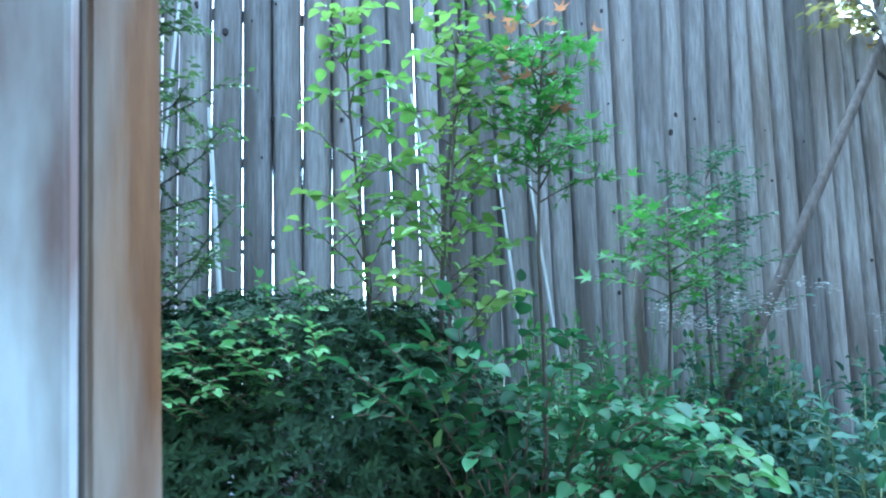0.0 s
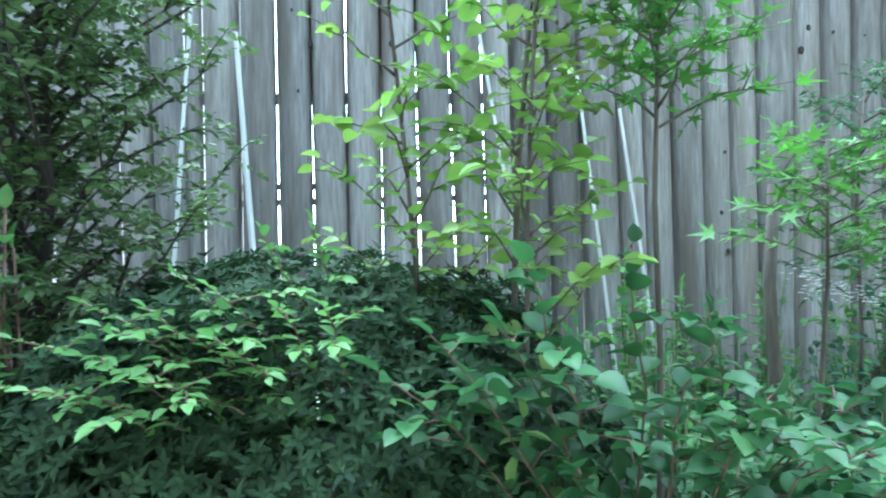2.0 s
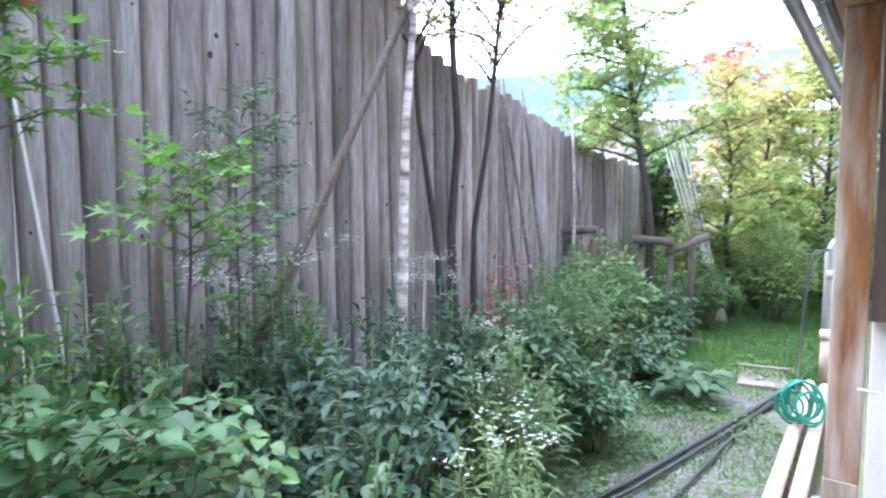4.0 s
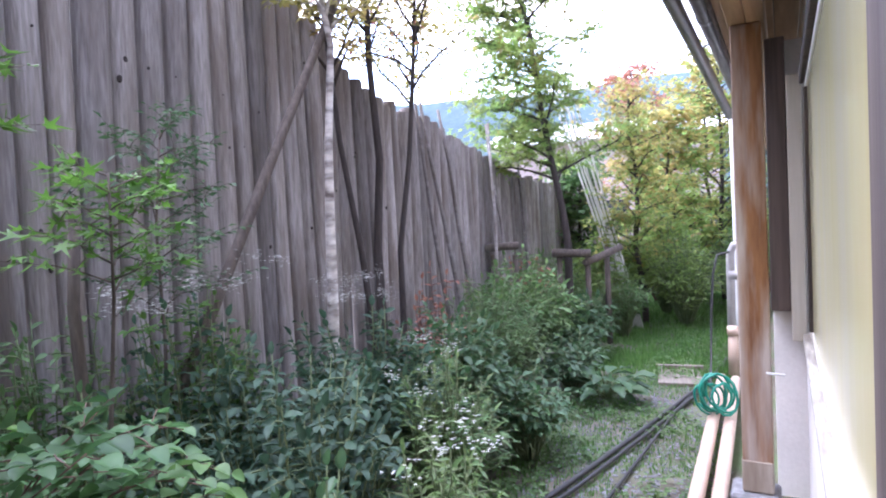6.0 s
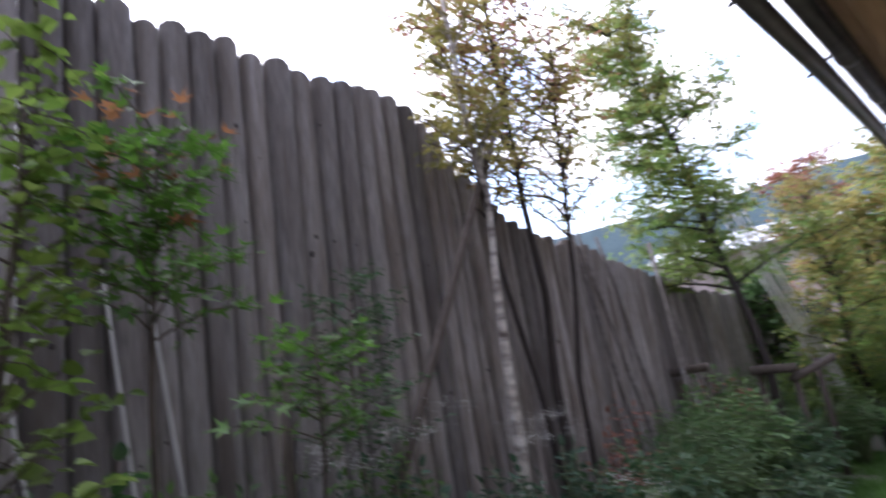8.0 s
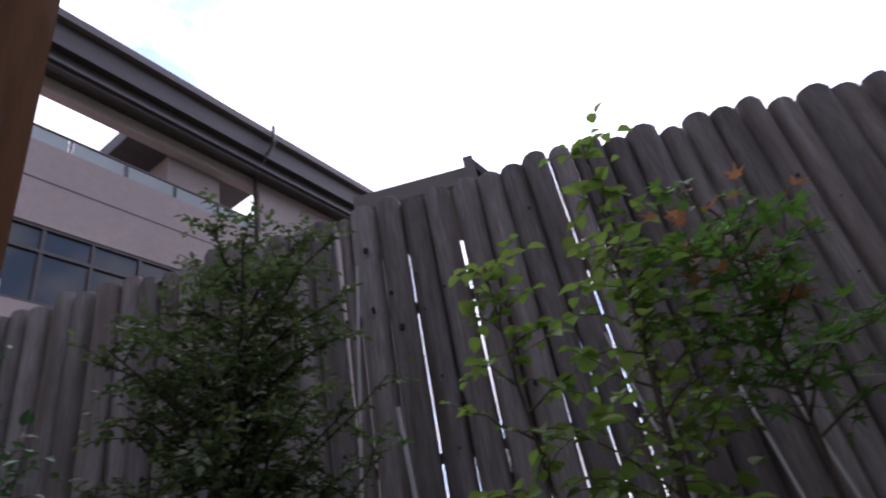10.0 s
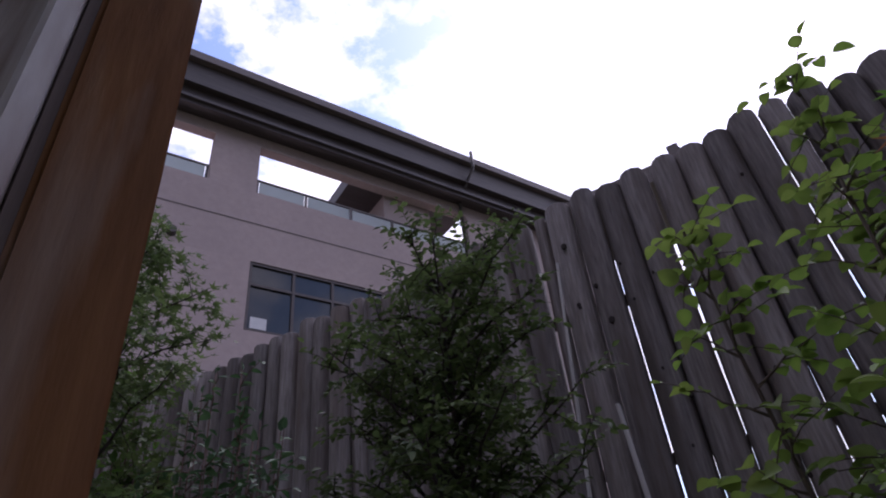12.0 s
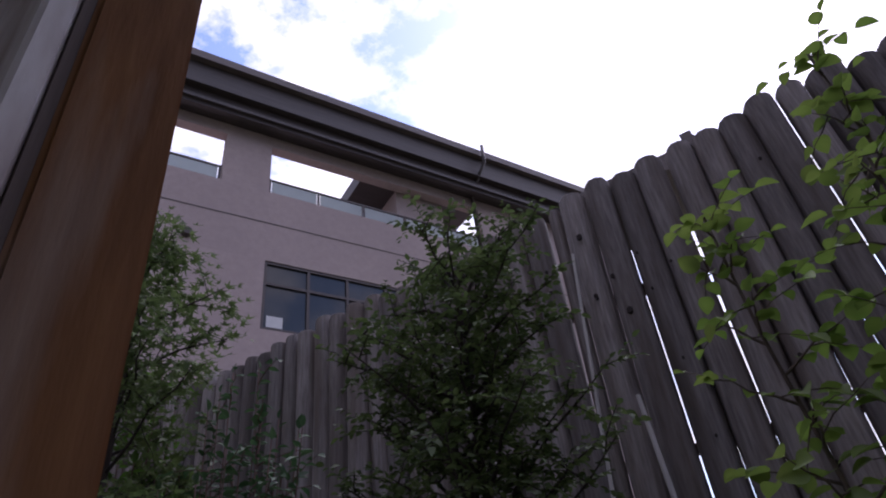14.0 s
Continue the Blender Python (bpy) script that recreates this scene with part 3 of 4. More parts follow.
    for a, b in ((-0.375, -0.295), (-0.29, -0.21)):
        box("eave_beam", -6, 12, a, b, 2.57, 2.75, M_SOFFIT, eave, "squared timber beam")
    box("fascia", -6, 12, -0.123, -0.1, 2.74, 2.9, M_DARKTIMBER, eave, "dark fascia board")
    V = [(-6, -0.08, 2.905), (12, -0.08, 2.905), (12, -3.8, 3.7), (-6, -3.8, 3.7), (-6, -0.08, 2.85), (12, -0.08, 2.85), (12, -3.8, 3.64), (-6, -3.8, 3.64)]
    F = [(0, 1, 2, 3), (7, 6, 5, 4), (0, 4, 5, 1), (1, 5, 6, 2), (2, 6, 7, 3), (3, 7, 4, 0)]
    mesh_object("roof", V, F, M_ROOF, eave, "dark metal roof")
    # gutter and pipe along the eave
    gut = thing("gutter", HOUSE, "dark round gutter with joints along the eave", "gutter")
    tubes("trough", [([(1.9, -0.045, 2.85), (5, -0.045, 2.84), (12, -0.045, 2.83)], (0.05, 0.05))], M_GUTTER, gut, sides=12)
    for u in (2.6, 3.6, 4.4, 6.0, 8):
        tubes("joint", [([(u, -0.045, 2.849), (u + 0.09, -0.045, 2.848)], (0.057, 0.057))], M_GUTTER, gut, sides=12)
    rp = thing("rain_pipe", HOUSE, "dark rain pipe hung below the gutter with brackets", "pipe")
    tubes("pipe", [([(2.38, 0.07, 3.05), (2.38, 0.07, 2.9), (2.46, 0.065, 2.8), (3.4, 0.045, 2.76), (7.3, 0.03, 2.62)], (0.042, 0.042))], M_GUTTER, rp, sides=12)
    for u in (2.55, 3.6, 5.2, 7.0):
        tubes("bracket", [([(u, -0.04, 2.89), (u, 0.03, 2.85), (u, 0.13, 2.8)], (0.008, 0.008))], M_GUTTER, rp, sides=6)


make_house()


def make_post(u0, u1, v0, v1):
    post = thing("veranda_post", HOUSE, "orange-stained square timber post on a grey stone base", "post", "veranda posts")
    box("post_timber", u0, u1, v0, v1, 0.22, 2.568, M_ORANGE, post, bevel=0.006)
    box("post_foot", u0 - 0.004, u1 + 0.004, v0, v1 + 0.004, 0.19, 0.36, M_BARETIMBER, post, "bare worn foot", 0.008)
    box("stone_base", u0 - 0.05, u1 + 0.05, v0 - 0.03, v1 + 0.06, -0.05, 0.188, M_STONE, post, "grey stone block", 0.015)
    tubes("bracket", [([(u0 - 0.012, v0 + 0.02, 0.82), (u0 - 0.03, v0 - 0.06, 0.82)], (0.007, 0.007))], M_WHITE, post, sides=6)
    return post


def make_clad_post():
    """The post beside the open window: its stained face is turned a little, a pale board is nailed behind it."""
    post = thing("veranda_post", HOUSE, "orange-stained timber post with a pale peeling board beside it", "post", "veranda posts")
    bm = box_bm(0, 1, 0, 1, 0.15, 2.568, 0.0)
    for v in bm.verts:
        a, b = v.co.x, v.co.y
        v.co.x, v.co.y = -0.15 + 0.104 * a + 0.046 * b, -0.089 + 0.069 * b
    bmesh.ops.bevel(bm, geom=bm.edges[:], offset=0.004, segments=2, affect="EDGES")
    part("post_timber", bm, M_ORANGE, post)
    box("pale_board", -0.4, -0.05, -0.125, -0.099, 0.15, 2.568, M_PALETIMBER, post, "pale peeling board")
    # dark strip stands in for the shade between post and board
    box("shadow_batten", -0.16, -0.049, -0.0985, -0.0895, 0.15, 2.56, M_DARKTIMBER, post, "dark narrow strip standing for the shade in the gap behind the post", 0)
    box("stone_base", -0.2, 0.05, -0.15, 0.04, -0.05, 0.149, M_STONE, post, "grey stone block", 0.015)
    return post


make_clad_post()
make_post(3.747, 3.877, -0.36, -0.219)


def ground_pipes():
    g = thing("drain_pipes", HOUSE, "two beige plastic drain pipes lying along the wall", "pipe")
    for v, z, k in ((0.011, 0.12, 0.03), (-0.1, 0.11, 0.03)):
        tubes("pipe", [([(1.5, v - 2.3 * k, z), (3.8, v, z), (6.2, v + 2.4 * k, z + 0.02)], (0.042, 0.042))], M_PIPE, g, sides=12)
        tubes("joint", [([(3.1, v - 0.7 * k, z), (3.22, v - 0.6 * k, z)], (0.048, 0.048))], M_PIPE, g, sides=12)
    r = thing("standpipe", HOUSE, "grey upright water pipe with an elbow and tap hose", "pipe")
    tubes("riser", [([(7.1, 0.06, 0.0), (7.1, 0.05, 1.2), (7.1, 0.02, 1.28), (7.1, -0.12, 1.3)], (0.04, 0.04))], M_GREYPIPE, r, sides=10)
    tubes("clamp", [([(7.08, 0.07, 0.98), (7.08, -0.12, 0.98)], (0.05, 0.05))], M_GREYPIPE, r, sides=10)
    tubes("riser", [([(6.7, 0.02, 0.05), (6.7, 0.01, 0.5)], (0.05, 0.05))], M_PIPE, r, "beige socket pipe", sides=10)
    tubes("collar", [([(6.7, 0.01, 0.44), (6.7, 0.01, 0.52)], (0.062, 0.062))], M_PIPE, r, "beige collar", sides=10)
    d = thing("downpipe", HOUSE, "thin white downpipe on the house corner", "pipe")
    tubes("pipe", [([(7.75, 0.02, -0.03), (7.75, 0.03, 0.3), (7.75, 0.04, 2.66)], (0.028, 0.028))], M_WHITE, d, sides=8)
    c = thing("water_hose", HOUSE, "thin black hose hanging from the upright pipe", "hose")
    tubes("hose", [([(7.05, 0.06, 1.22), (6.95, 0.16, 1.2), (6.9, 0.2, 1.0), (6.85, 0.22, 0.6), (6.7, 0.22, 0.2), (6.4, 0.2, 0.04), (5.8, 0.14, 0.03)], (0.012, 0.012))], M_HOSE, c, sides=6)


ground_pipes()


def coil(center, label):
    ob = thing("hose_coil", HOUSE @ pose(*center, 0, 14, 48), label, "hose")
    pts = []
    rnd = random.Random(4)
    for k in range(9 * 14):
        a = 2 * math.pi * k / 14
        r = 0.105 + 0.035 * math.sin(k * 0.23) + rnd.uniform(-0.006, 0.006)
        pts.append((0.0 + 0.08 * math.sin(k * 0.11) + 0.03 * math.cos(a), r * 0.85 * math.cos(a) + 0.03 * math.sin(k * 0.07), 0.19 + r * 1.1 * math.sin(a)))
    tubes("coil", [(pts, (0.009, 0.009))], M_GREENHOSE, ob, sides=6)
    return ob


coil((5.0, -0.02, 0.13), "coil of green garden hose on the drain pipes")


def ground_hose(points, r, label):
    P = []
    for a, b in zip(points[:-1], points[1:]):
        for k in range(6):
            t = k / 6
            P.append((a[0] + (b[0] - a[0]) * t, a[1] + (b[1] - a[1]) * t, 0.02 + r + ground_z(a[0], a[1]) * 0.3))
    ob = tubes("garden_hose", [(P, (r, r))], M_HOSE, sides=8)
    return tagged(ob, label, "hose", "hoses on the path")


ground_hose([(2.0, -1.5), (3.175, -1.86), (4.42, -2.16), (6.05, -2.52), (7, -2.62)], 0.018, "thick black hose lying across the path")
ground_hose([(2.1, -1.6), (3.2, -1.93), (4.4, -2.21), (5.6, -2.47)], 0.015, "black hose lying across the path")
ground_hose([(2.8, -2.1), (3.47, -2.17), (4.89, -2.31), (6.0, -2.48), (6.6, -2.6)], 0.011, "thin black hose lying across the path")


def make_board():
    b = thing("plank_step", pose(5.98, -2.22, 0.0, 0, 0, 8), "grey weathered plank lying on the path", "plank")
    box("plank", -0.26, 0.3, -0.2, 0.2, 0.0, 0.035, M_BOARD, b)
    box("edge_board", 0.3, 0.34, -0.24, 0.22, 0.0, 0.07, M_BOARD, b)


make_board()


def neighbour_house():
    """Pink-beige house beyond the fence; its own axes: x along the wall, y inwards, z up."""
    m = Matrix.Translation((-7.203, 5.93, 0)) @ Matrix.Rotation(radians(64.5), 4, "Z")
    h = thing("neighbour_house", m, "pink-beige rendered house with a dark brown roof edge and terrace openings", "house")
    T0, T1 = 10.58, 11.94
    y0, y1 = 0.0, 0.25
    # wall pieces round the terrace openings and the window
    box("wall", -9, 9, y0, y1, -0.5, 7.22, M_PINK, h, bevel=0)
    box("wall", -9, -2.12, y0, y1, 7.22, 8.77, M_PINK, h, bevel=0)
    box("wall", 1.6, 9, y0, y1, 7.22, 8.77, M_PINK, h, bevel=0)
    box("wall", -9, 9, y0, y1, 8.77, T0, M_PINK, h, bevel=0)
    box("wall", -3.15, -2.14, y0, y1, T0, T1, M_PINK, h, bevel=0)
    box("wall", 3.6, 9, y0, y1, T0, T1, M_PINK, h, bevel=0)
    box("wall", -9, -6.6, y0, y1, T0, T1, M_PINK, h, bevel=0)
    box("wall", -9, 9, y0, y1, T1, 12.25, M_PINK, h, bevel=0)
    box("ledge", -9, 9, -0.012, -0.001, 9.71, 9.73, M_FASCIA, h, "thin joint line", 0)
    box("soffit", -10, 8.2, -0.5, 0.25, 12.25, 12.33, M_ROOF, h, "dark soffit", 0)
    box("wall", -9, 9, 0.01, 0.24, 12.33, 13.25, M_PINK, h, bevel=0)
    box("eave_lower", -10, 8.2, -0.42, -0.3, 12.15, 12.65, M_ROOF, h, "dark eave board", 0)
    box("eave_upper", -10, 8.2, -0.6, -0.42, 12.6, 13.25, M_ROOF, h, "dark eave board", 0)
    box("roof_edge", -10, 8.4, -0.75, 0.0, 13.25, 13.47, M_FASCIA, h, "brown roof edge", 0)
    box("roof_wing", 1.2, 2.6, 0.3, 5.0, 11.0, 12.7, M_PINK, h, "wall of the terrace wing", 0)
    box("wing_soffit", 0.2, 3.6, 0.27, 5.0, 12.0, 12.4, M_ROOF, h, "dark soffit of the wing", 0)
    for a, b in ((-6.55, -3.17), (-2.13, 3.58)):
        rail = 0.46
        box("rail_top", a, b, 0.09, 0.13, T0 + rail - 0.04, T0 + rail, M_FRAME, h, "dark railing", 0)
        box("rail_bottom", a, b, 0.09, 0.13, T0, T0 + 0.05, M_FRAME, h, "", 0)
        n = max(2, round((b - a) / 1.05))
        for k in range(n + 1):
            x = a + (b - a - 0.05) * k / n
            box("rail_post", x, x + 0.05, 0.085, 0.135, T0, T0 + rail, M_FRAME, h, "", 0)
        for k in range(n):
            x = a + (b - a - 0.05) * k / n
            box("rail_panel", x + 0.07, x + (b - a - 0.05) / n - 0.02, 0.105, 0.115, T0 + 0.07, T0 + rail - 0.06, M_MILK, h, "milky railing panel", 0)
    # window with transom lights and sliding sashes
    box("window_frame", -2.12, -2.06, 0.02, 0.12, 7.22, 8.77, M_FRAME, h, "brown metal frame", 0)
    box("window_frame", 1.54, 1.6, 0.02, 0.12, 7.22, 8.77, M_FRAME, h, "", 0)
    box("window_frame", -2.06, 1.54, 0.02, 0.12, 8.71, 8.77, M_FRAME, h, "", 0)
    box("window_frame", -2.06, 1.54, 0.02, 0.12, 7.22, 7.28, M_FRAME, h, "", 0)
    box("transom", -2.06, 1.54, 0.02, 0.12, 8.22, 8.28, M_FRAME, h, "", 0)
    for x in (-1.22, -0.36, 0.55):
        box("mullion", x, x + 0.06, 0.022, 0.118, 7.28, 8.71, M_FRAME, h, "", 0)
    for a, b in ((-2.06, -1.22), (-1.16, -0.36), (-0.3, 0.55), (0.61, 1.54)):
        box("pane", a, b, 0.065, 0.075, 7.28, 8.22, M_DARKGLASS, h, "dark reflecting pane", 0)
        box("pane", a, b, 0.065, 0.075, 8.28, 8.71, M_DARKGLASS, h, "", 0)
    box("paper_sheet", -2.0, -1.68, 0.055, 0.063, 7.31, 7.55, M_WHITE, h, "white sheet inside the pane", 0)
    bm = bmesh.new()
    bmesh.ops.create_cone(bm, segments=12, radius1=0.1, radius2=0.08, depth=0.14, cap_ends=True)
    bmesh.ops.transform(bm, matrix=pose(-3.65, -0.06, 9.0, 90), verts=bm.verts)
    part("vent_cap", bm, M_FRAME, h, "round dark vent cap")
    # rooms behind: floor of the terrace and back wall low enough to leave the sky in the openings
    box("terrace_floor", -9, 9, 0.25, 4.0, T0 - 0.5, T0 - 0.3, M_PINK, h, "", 0)
    box("back_wall", -9, 9, 4.0, 4.2, -0.5, T0 - 0.3, M_PINK, h, "", 0)
    box("side_wall", 8.8, 9, 0.25, 4.0, -0.5, 12.8, M_PINK, h, "", 0)
    tubes("drain_pipe", [([(3.4, -0.9, 13.5), (3.4, -0.88, 12.9), (3.4, -0.1, 12.3), (3.4, -0.07, 9.0)], (0.05, 0.05))], M_FRAME, h, sides=8)
    low = thing("porch_roof", pose(0, 0, 0), "dark brown porch roof edge behind the fence", "roof")
    box("porch_edge", -3.2, -0.2, 9.3, 12, 10.55, 11.02, M_FASCIA, low, "brown porch fascia", 0)
    box("roof_end", -0.25, 0.02, 9.25, 12, 10.5, 11.3, M_FASCIA, low, "end of the porch gutter", 0)
    V = [(0.02, 9.3, 11.2), (0.5, 9.3, 10.4), (0.5, 12, 10.4), (0.02, 12, 11.2), (0.02, 9.3, 10.9), (0.35, 9.3, 10.3), (0.35, 12, 10.3), (0.02, 12, 10.9)]
    F = [(0, 1, 2, 3), (7, 6, 5, 4), (0, 4, 5, 1), (1, 5, 6, 2), (2, 6, 7, 3), (3, 7, 4, 0)]
    mesh_object("roof_slope", V, F, M_ROOF, low, "dark roof slope")


neighbour_house()


def hill():
    V, F = [], []
    n = 60
    for k in range(n + 1):
        a = radians(-60 + 125 * k / n)
        x, y = 480 * math.cos(a - radians(20)), 480 * math.sin(a - radians(20))
        z = 100 + 9 * noise.noise(Vector((k * 0.17, 0.3, 0))) + 3 * noise.noise(Vector((k * 1.1, 4.0, 0)))
        V += [(x * 0.8, y * 0.8, -2), (x * 0.93, y * 0.93, z * 0.75), (x, y, z)]
    for k in range(n):
        for j in range(2):
            a = 3 * k + j
            F.append((a, a + 3, a + 4, a + 1))
    ob = tagged(mesh_object("backdrop_hill", V, F, M_HILL, smooth=True), "distant wooded hill with blue haze painted into its colour", "hill", kind="structure")


hill()


# ---- plants ----
def hedge(name, center, radii, n, leaf, material, label, category="shrub", size=0.03, shape=SMALL, per=5):
    """Clipped shrub: leaf rosettes over an uneven dome, with stems below."""
    t = thing(name, pose(0, 0, 0), label, category)
    c, r = np.array(center, float), np.array(radii, float)
    items = []
    while len(items) < n * per:
        v = unit(RNG.normal(0, 1, 3))
        if v[2] < -0.75:
            continue
        q = np.sign(v) * np.abs(v) ** 0.8
        bumpy = 1 + 0.10 * noise.noise(Vector(v * 3.1) + Vector(c)) + 0.05 * noise.noise(Vector(v * 9.0))
        depth = 1 - abs(RNG.normal(0, 0.06)) - (0.25 * RNG.random() if RNG.random() < 0.25 else 0)
        p = c + r * q * bumpy * depth
        if p[2] < 0.03:
            continue
        out = unit(v / r) + np.array([0, 0, 0.5]) + RNG.normal(0, 0.3, 3)
        out = unit(out)
        a0 = RNG.uniform(0, 6.28)
        s1 = unit(np.cross(out, [0.3, 0.2, 0.9]))
        s2 = np.cross(out, s1)
        for k in range(per):
            a = a0 + k * 2 * math.pi / per
            d = unit(out * RNG.uniform(0.35, 0.9) + s1 * math.cos(a) + s2 * math.sin(a))
            items.append((p, d, out, size * RNG.uniform(0.7, 1.25)))
    tagged(foliage("foliage", items, shape, material, t), kind="stuff")
    stems = [curve(c * [1, 1, 0] + [RNG.uniform(-.1, .1), RNG.uniform(-.1, .1), 0], c + r * 0.85 * unit(RNG.normal(0, 1, 3) * [1, 1, 0.4] + [0, 0, 0.5]), 0, 5, 0.02) for _ in range(40)]
    tagged(tubes("twigwork", [(s, (0.012, 0.003)) for s in stems], M_DARKBARK, t), kind="stuff")
    return t


def leafy_shrub(name, base, count, spread, height, leaf_len, step, shape, material, label, category="shrub", bark=M_TWIG, side=6, side_len=0.28, tilt=0.35, spreadang=55, droop=0.2, rise=0.25, thick=0.008):
    t = thing(name, pose(0, 0, 0), label, category)
    stems = shrub_stems(base, count, spread, height)
    lines, items = [], []
    for s in stems:
        lines.append((s, (thick, thick * 0.35)))
        items += spray(s, step, spreadang, tilt, 0.45, leaf_len)
        for b in branchy(s, side, side_len, rise, 0.35, 1.0, 0.3):
            lines.append((b, (thick * 0.4, thick * 0.2)))
            items += spray(b, step, spreadang, tilt, 0.1, leaf_len)
    tagged(tubes("twigwork", lines, bark, t, sides=4), kind="stuff")
    tagged(foliage("foliage", items, shape, material, t, droop=droop), kind="stuff")
    return t


def tree(name, trunk, r, branches, leaf_len, step, shape, material, label, bark=M_BARK, reach=0.6, lo=0.35, rise=0.5, sub=4, sub_len=0.3, extra=None, extra_share=0.0, tilt=0.3, taper=0.5, seed_dir=None, stems=(), hi=1.0, fine=0, fine_len=0.12):
    """A tree: trunk with limbs and twigs, and a crown of single leaves."""
    t = thing(name, pose(0, 0, 0), label, "tree")
    tubes("trunk", [(trunk, (r, r * 0.3))], bark, t, sides=8)
    for s in stems:
        tubes("trunk", [(s, (r * 0.7, r * 0.25))], bark, t, sides=7)
    lines, items = [], []
    for tr in (trunk, *stems):
        for b in branchy(tr, branches, reach, rise, lo, hi, taper, seed_dir):
            tubes("limb", [(b, (r * 0.3, r * 0.08))], bark, t, sides=5)
            items += spray(b, step, 55, tilt, 0.3, leaf_len, 0.55)
            for s in branchy(b, sub, sub_len, 0.35, 0.2, 1.0, 0.4, n=4):
                lines.append((s, (r * 0.08 + 0.001, 0.001)))
                items += spray(s, step, 55, tilt, 0.1, leaf_len)
                for q in branchy(s, fine, fine_len, 0.2, 0.2, 1.0, 0.3, n=3):
                    items += spray(q, step, 55, tilt, 0.05, leaf_len, 0.6)
    if lines:
        tagged(tubes("twigwork", lines, bark, t, sides=4), kind="stuff")
    if extra is not None and extra_share:
        z = np.array([i[0][2] for i in items])
        pick = (z - z.min()) / (z.max() - z.min()) + RNG.normal(0, 0.35, len(z)) > 1 - extra_share
        a = [i for i, k in zip(items, pick) if not k]
        b = [i for i, k in zip(items, pick) if k]
        if a:
            tagged(foliage("crown", a, shape, material, t), kind="stuff")
        if b:
            tagged(foliage("crown", b, shape, extra, t, "leaves turning red and yellow"), kind="stuff")
    else:
        tagged(foliage("crown", items, shape, material, t), kind="stuff")
    return t


def flowers(items_at, parent, size=0.010):
    """Heads of many small white florets."""
    items = []
    for p, r, n in items_at:
        for k in range(n):
            q = np.array(p) + RNG.normal(0, 1, 3) * [r * 0.7, r * 0.7, r * 0.45]
            a0 = RNG.uniform(0, 6.28)
            for j in range(4):
                a = a0 + j * 1.571
                items.append((q, np.array([math.cos(a), math.sin(a), 0.35]), np.array([0, 0, 1.0]), size * RNG.uniform(0.7, 1.3)))
    return foliage("blossom", items, SMALL, L_FLOWER, parent, "small white blossom")


# clipped azalea below the fence
hedge("azalea_hedge", (-0.496, -1.13, 0.85), (0.78, 0.55, 0.74), 21000, None, L_HEDGE, "dense clipped azalea bush with small dark green leaves", size=0.03)
hedge("azalea_shrub", (-1.21, -1.4, 0.6), (0.6, 0.42, 0.62), 9000, None, L_HEDGE, "low dense azalea bush with small dark leaves", size=0.026)


def arching_branch(base, tips, leaf_len, step, shape, material, label, name="arching_shrub", sag=0.12, bark=M_TWIG, tilt=0.06):
    t = thing(name, pose(0, 0, 0), label, "shrub")
    lines, items = [], []
    for tip in tips:
        c = curve(base, tip, sag, 9, 0.008)
        lines.append((c, (0.0035, 0.0015)))
        items += spray(c, step, 50, tilt, 0.45, leaf_len)
        for b in branchy(c, 4, 0.16, 0.1, 0.55, 0.95, 0.3):
            lines.append((b, (0.002, 0.001)))
            items += spray(b, step, 50, tilt, 0.1, leaf_len)
    tagged(tubes("twigwork", lines, bark, t, sides=5), kind="stuff")
    tagged(foliage("foliage", items, shape, material, t), kind="stuff")
    return t


arching_branch((-0.316, -1.3, 0.75), [(-0.964, -1.68, 1.43), (-0.863, -1.7, 1.41), (-0.775, -1.66, 1.43), (-0.704, -1.68, 1.41), (-0.852, -1.55, 1.53), (-0.693, -1.52, 1.57), (-0.557, -1.45, 1.65), (-0.508, -1.62, 1.51), (-0.605, -1.66, 1.47), (-0.928, -1.62, 1.48), (-0.799, -1.6, 1.49), (-0.729, -1.6, 1.52), (-0.63, -1.58, 1.55), (-0.459, -1.42, 1.66), (-0.425, -1.66, 1.51)], 0.036, 0.015, OVAL, L_LIGHT,
               "pale green branches arching over the azalea", "pale_arching_shrub", 0.12)

# katsura sapling
tree("katsura_sapling", curve((-0.152, -1.36, 0.0), (0.103, -1.28, 2.84), 0, 9, 0.012), 0.013, 22, 0.046, 0.031, HEART, L_KATSURA, "slender katsura sapling with yellow-green heart-shaped leaves",
     reach=0.34, lo=0.55, rise=0.8, sub=2, sub_len=0.14, stems=[curve((-0.164, -1.34, 0.0), (-0.286, -1.3, 2.5), 0, 8, 0.015), curve((-0.112, -1.37, 0.0), (0.026, -1.5, 2.35), 0, 8, 0.015)], taper=0.88)
# maple sapling
tree("maple_sapling", curve((0.204, -1.48, 0.0), (0.32, -1.46, 2.36), 0, 8, 0.012), 0.012, 26, 0.062, 0.034, LOBED, L_MAPLE, "young green maple with a few reddening top leaves",
     reach=0.27, lo=0.78, rise=0.42, sub=4, sub_len=0.12, extra=L_MAPLERED, extra_share=-0.1, taper=0.3)
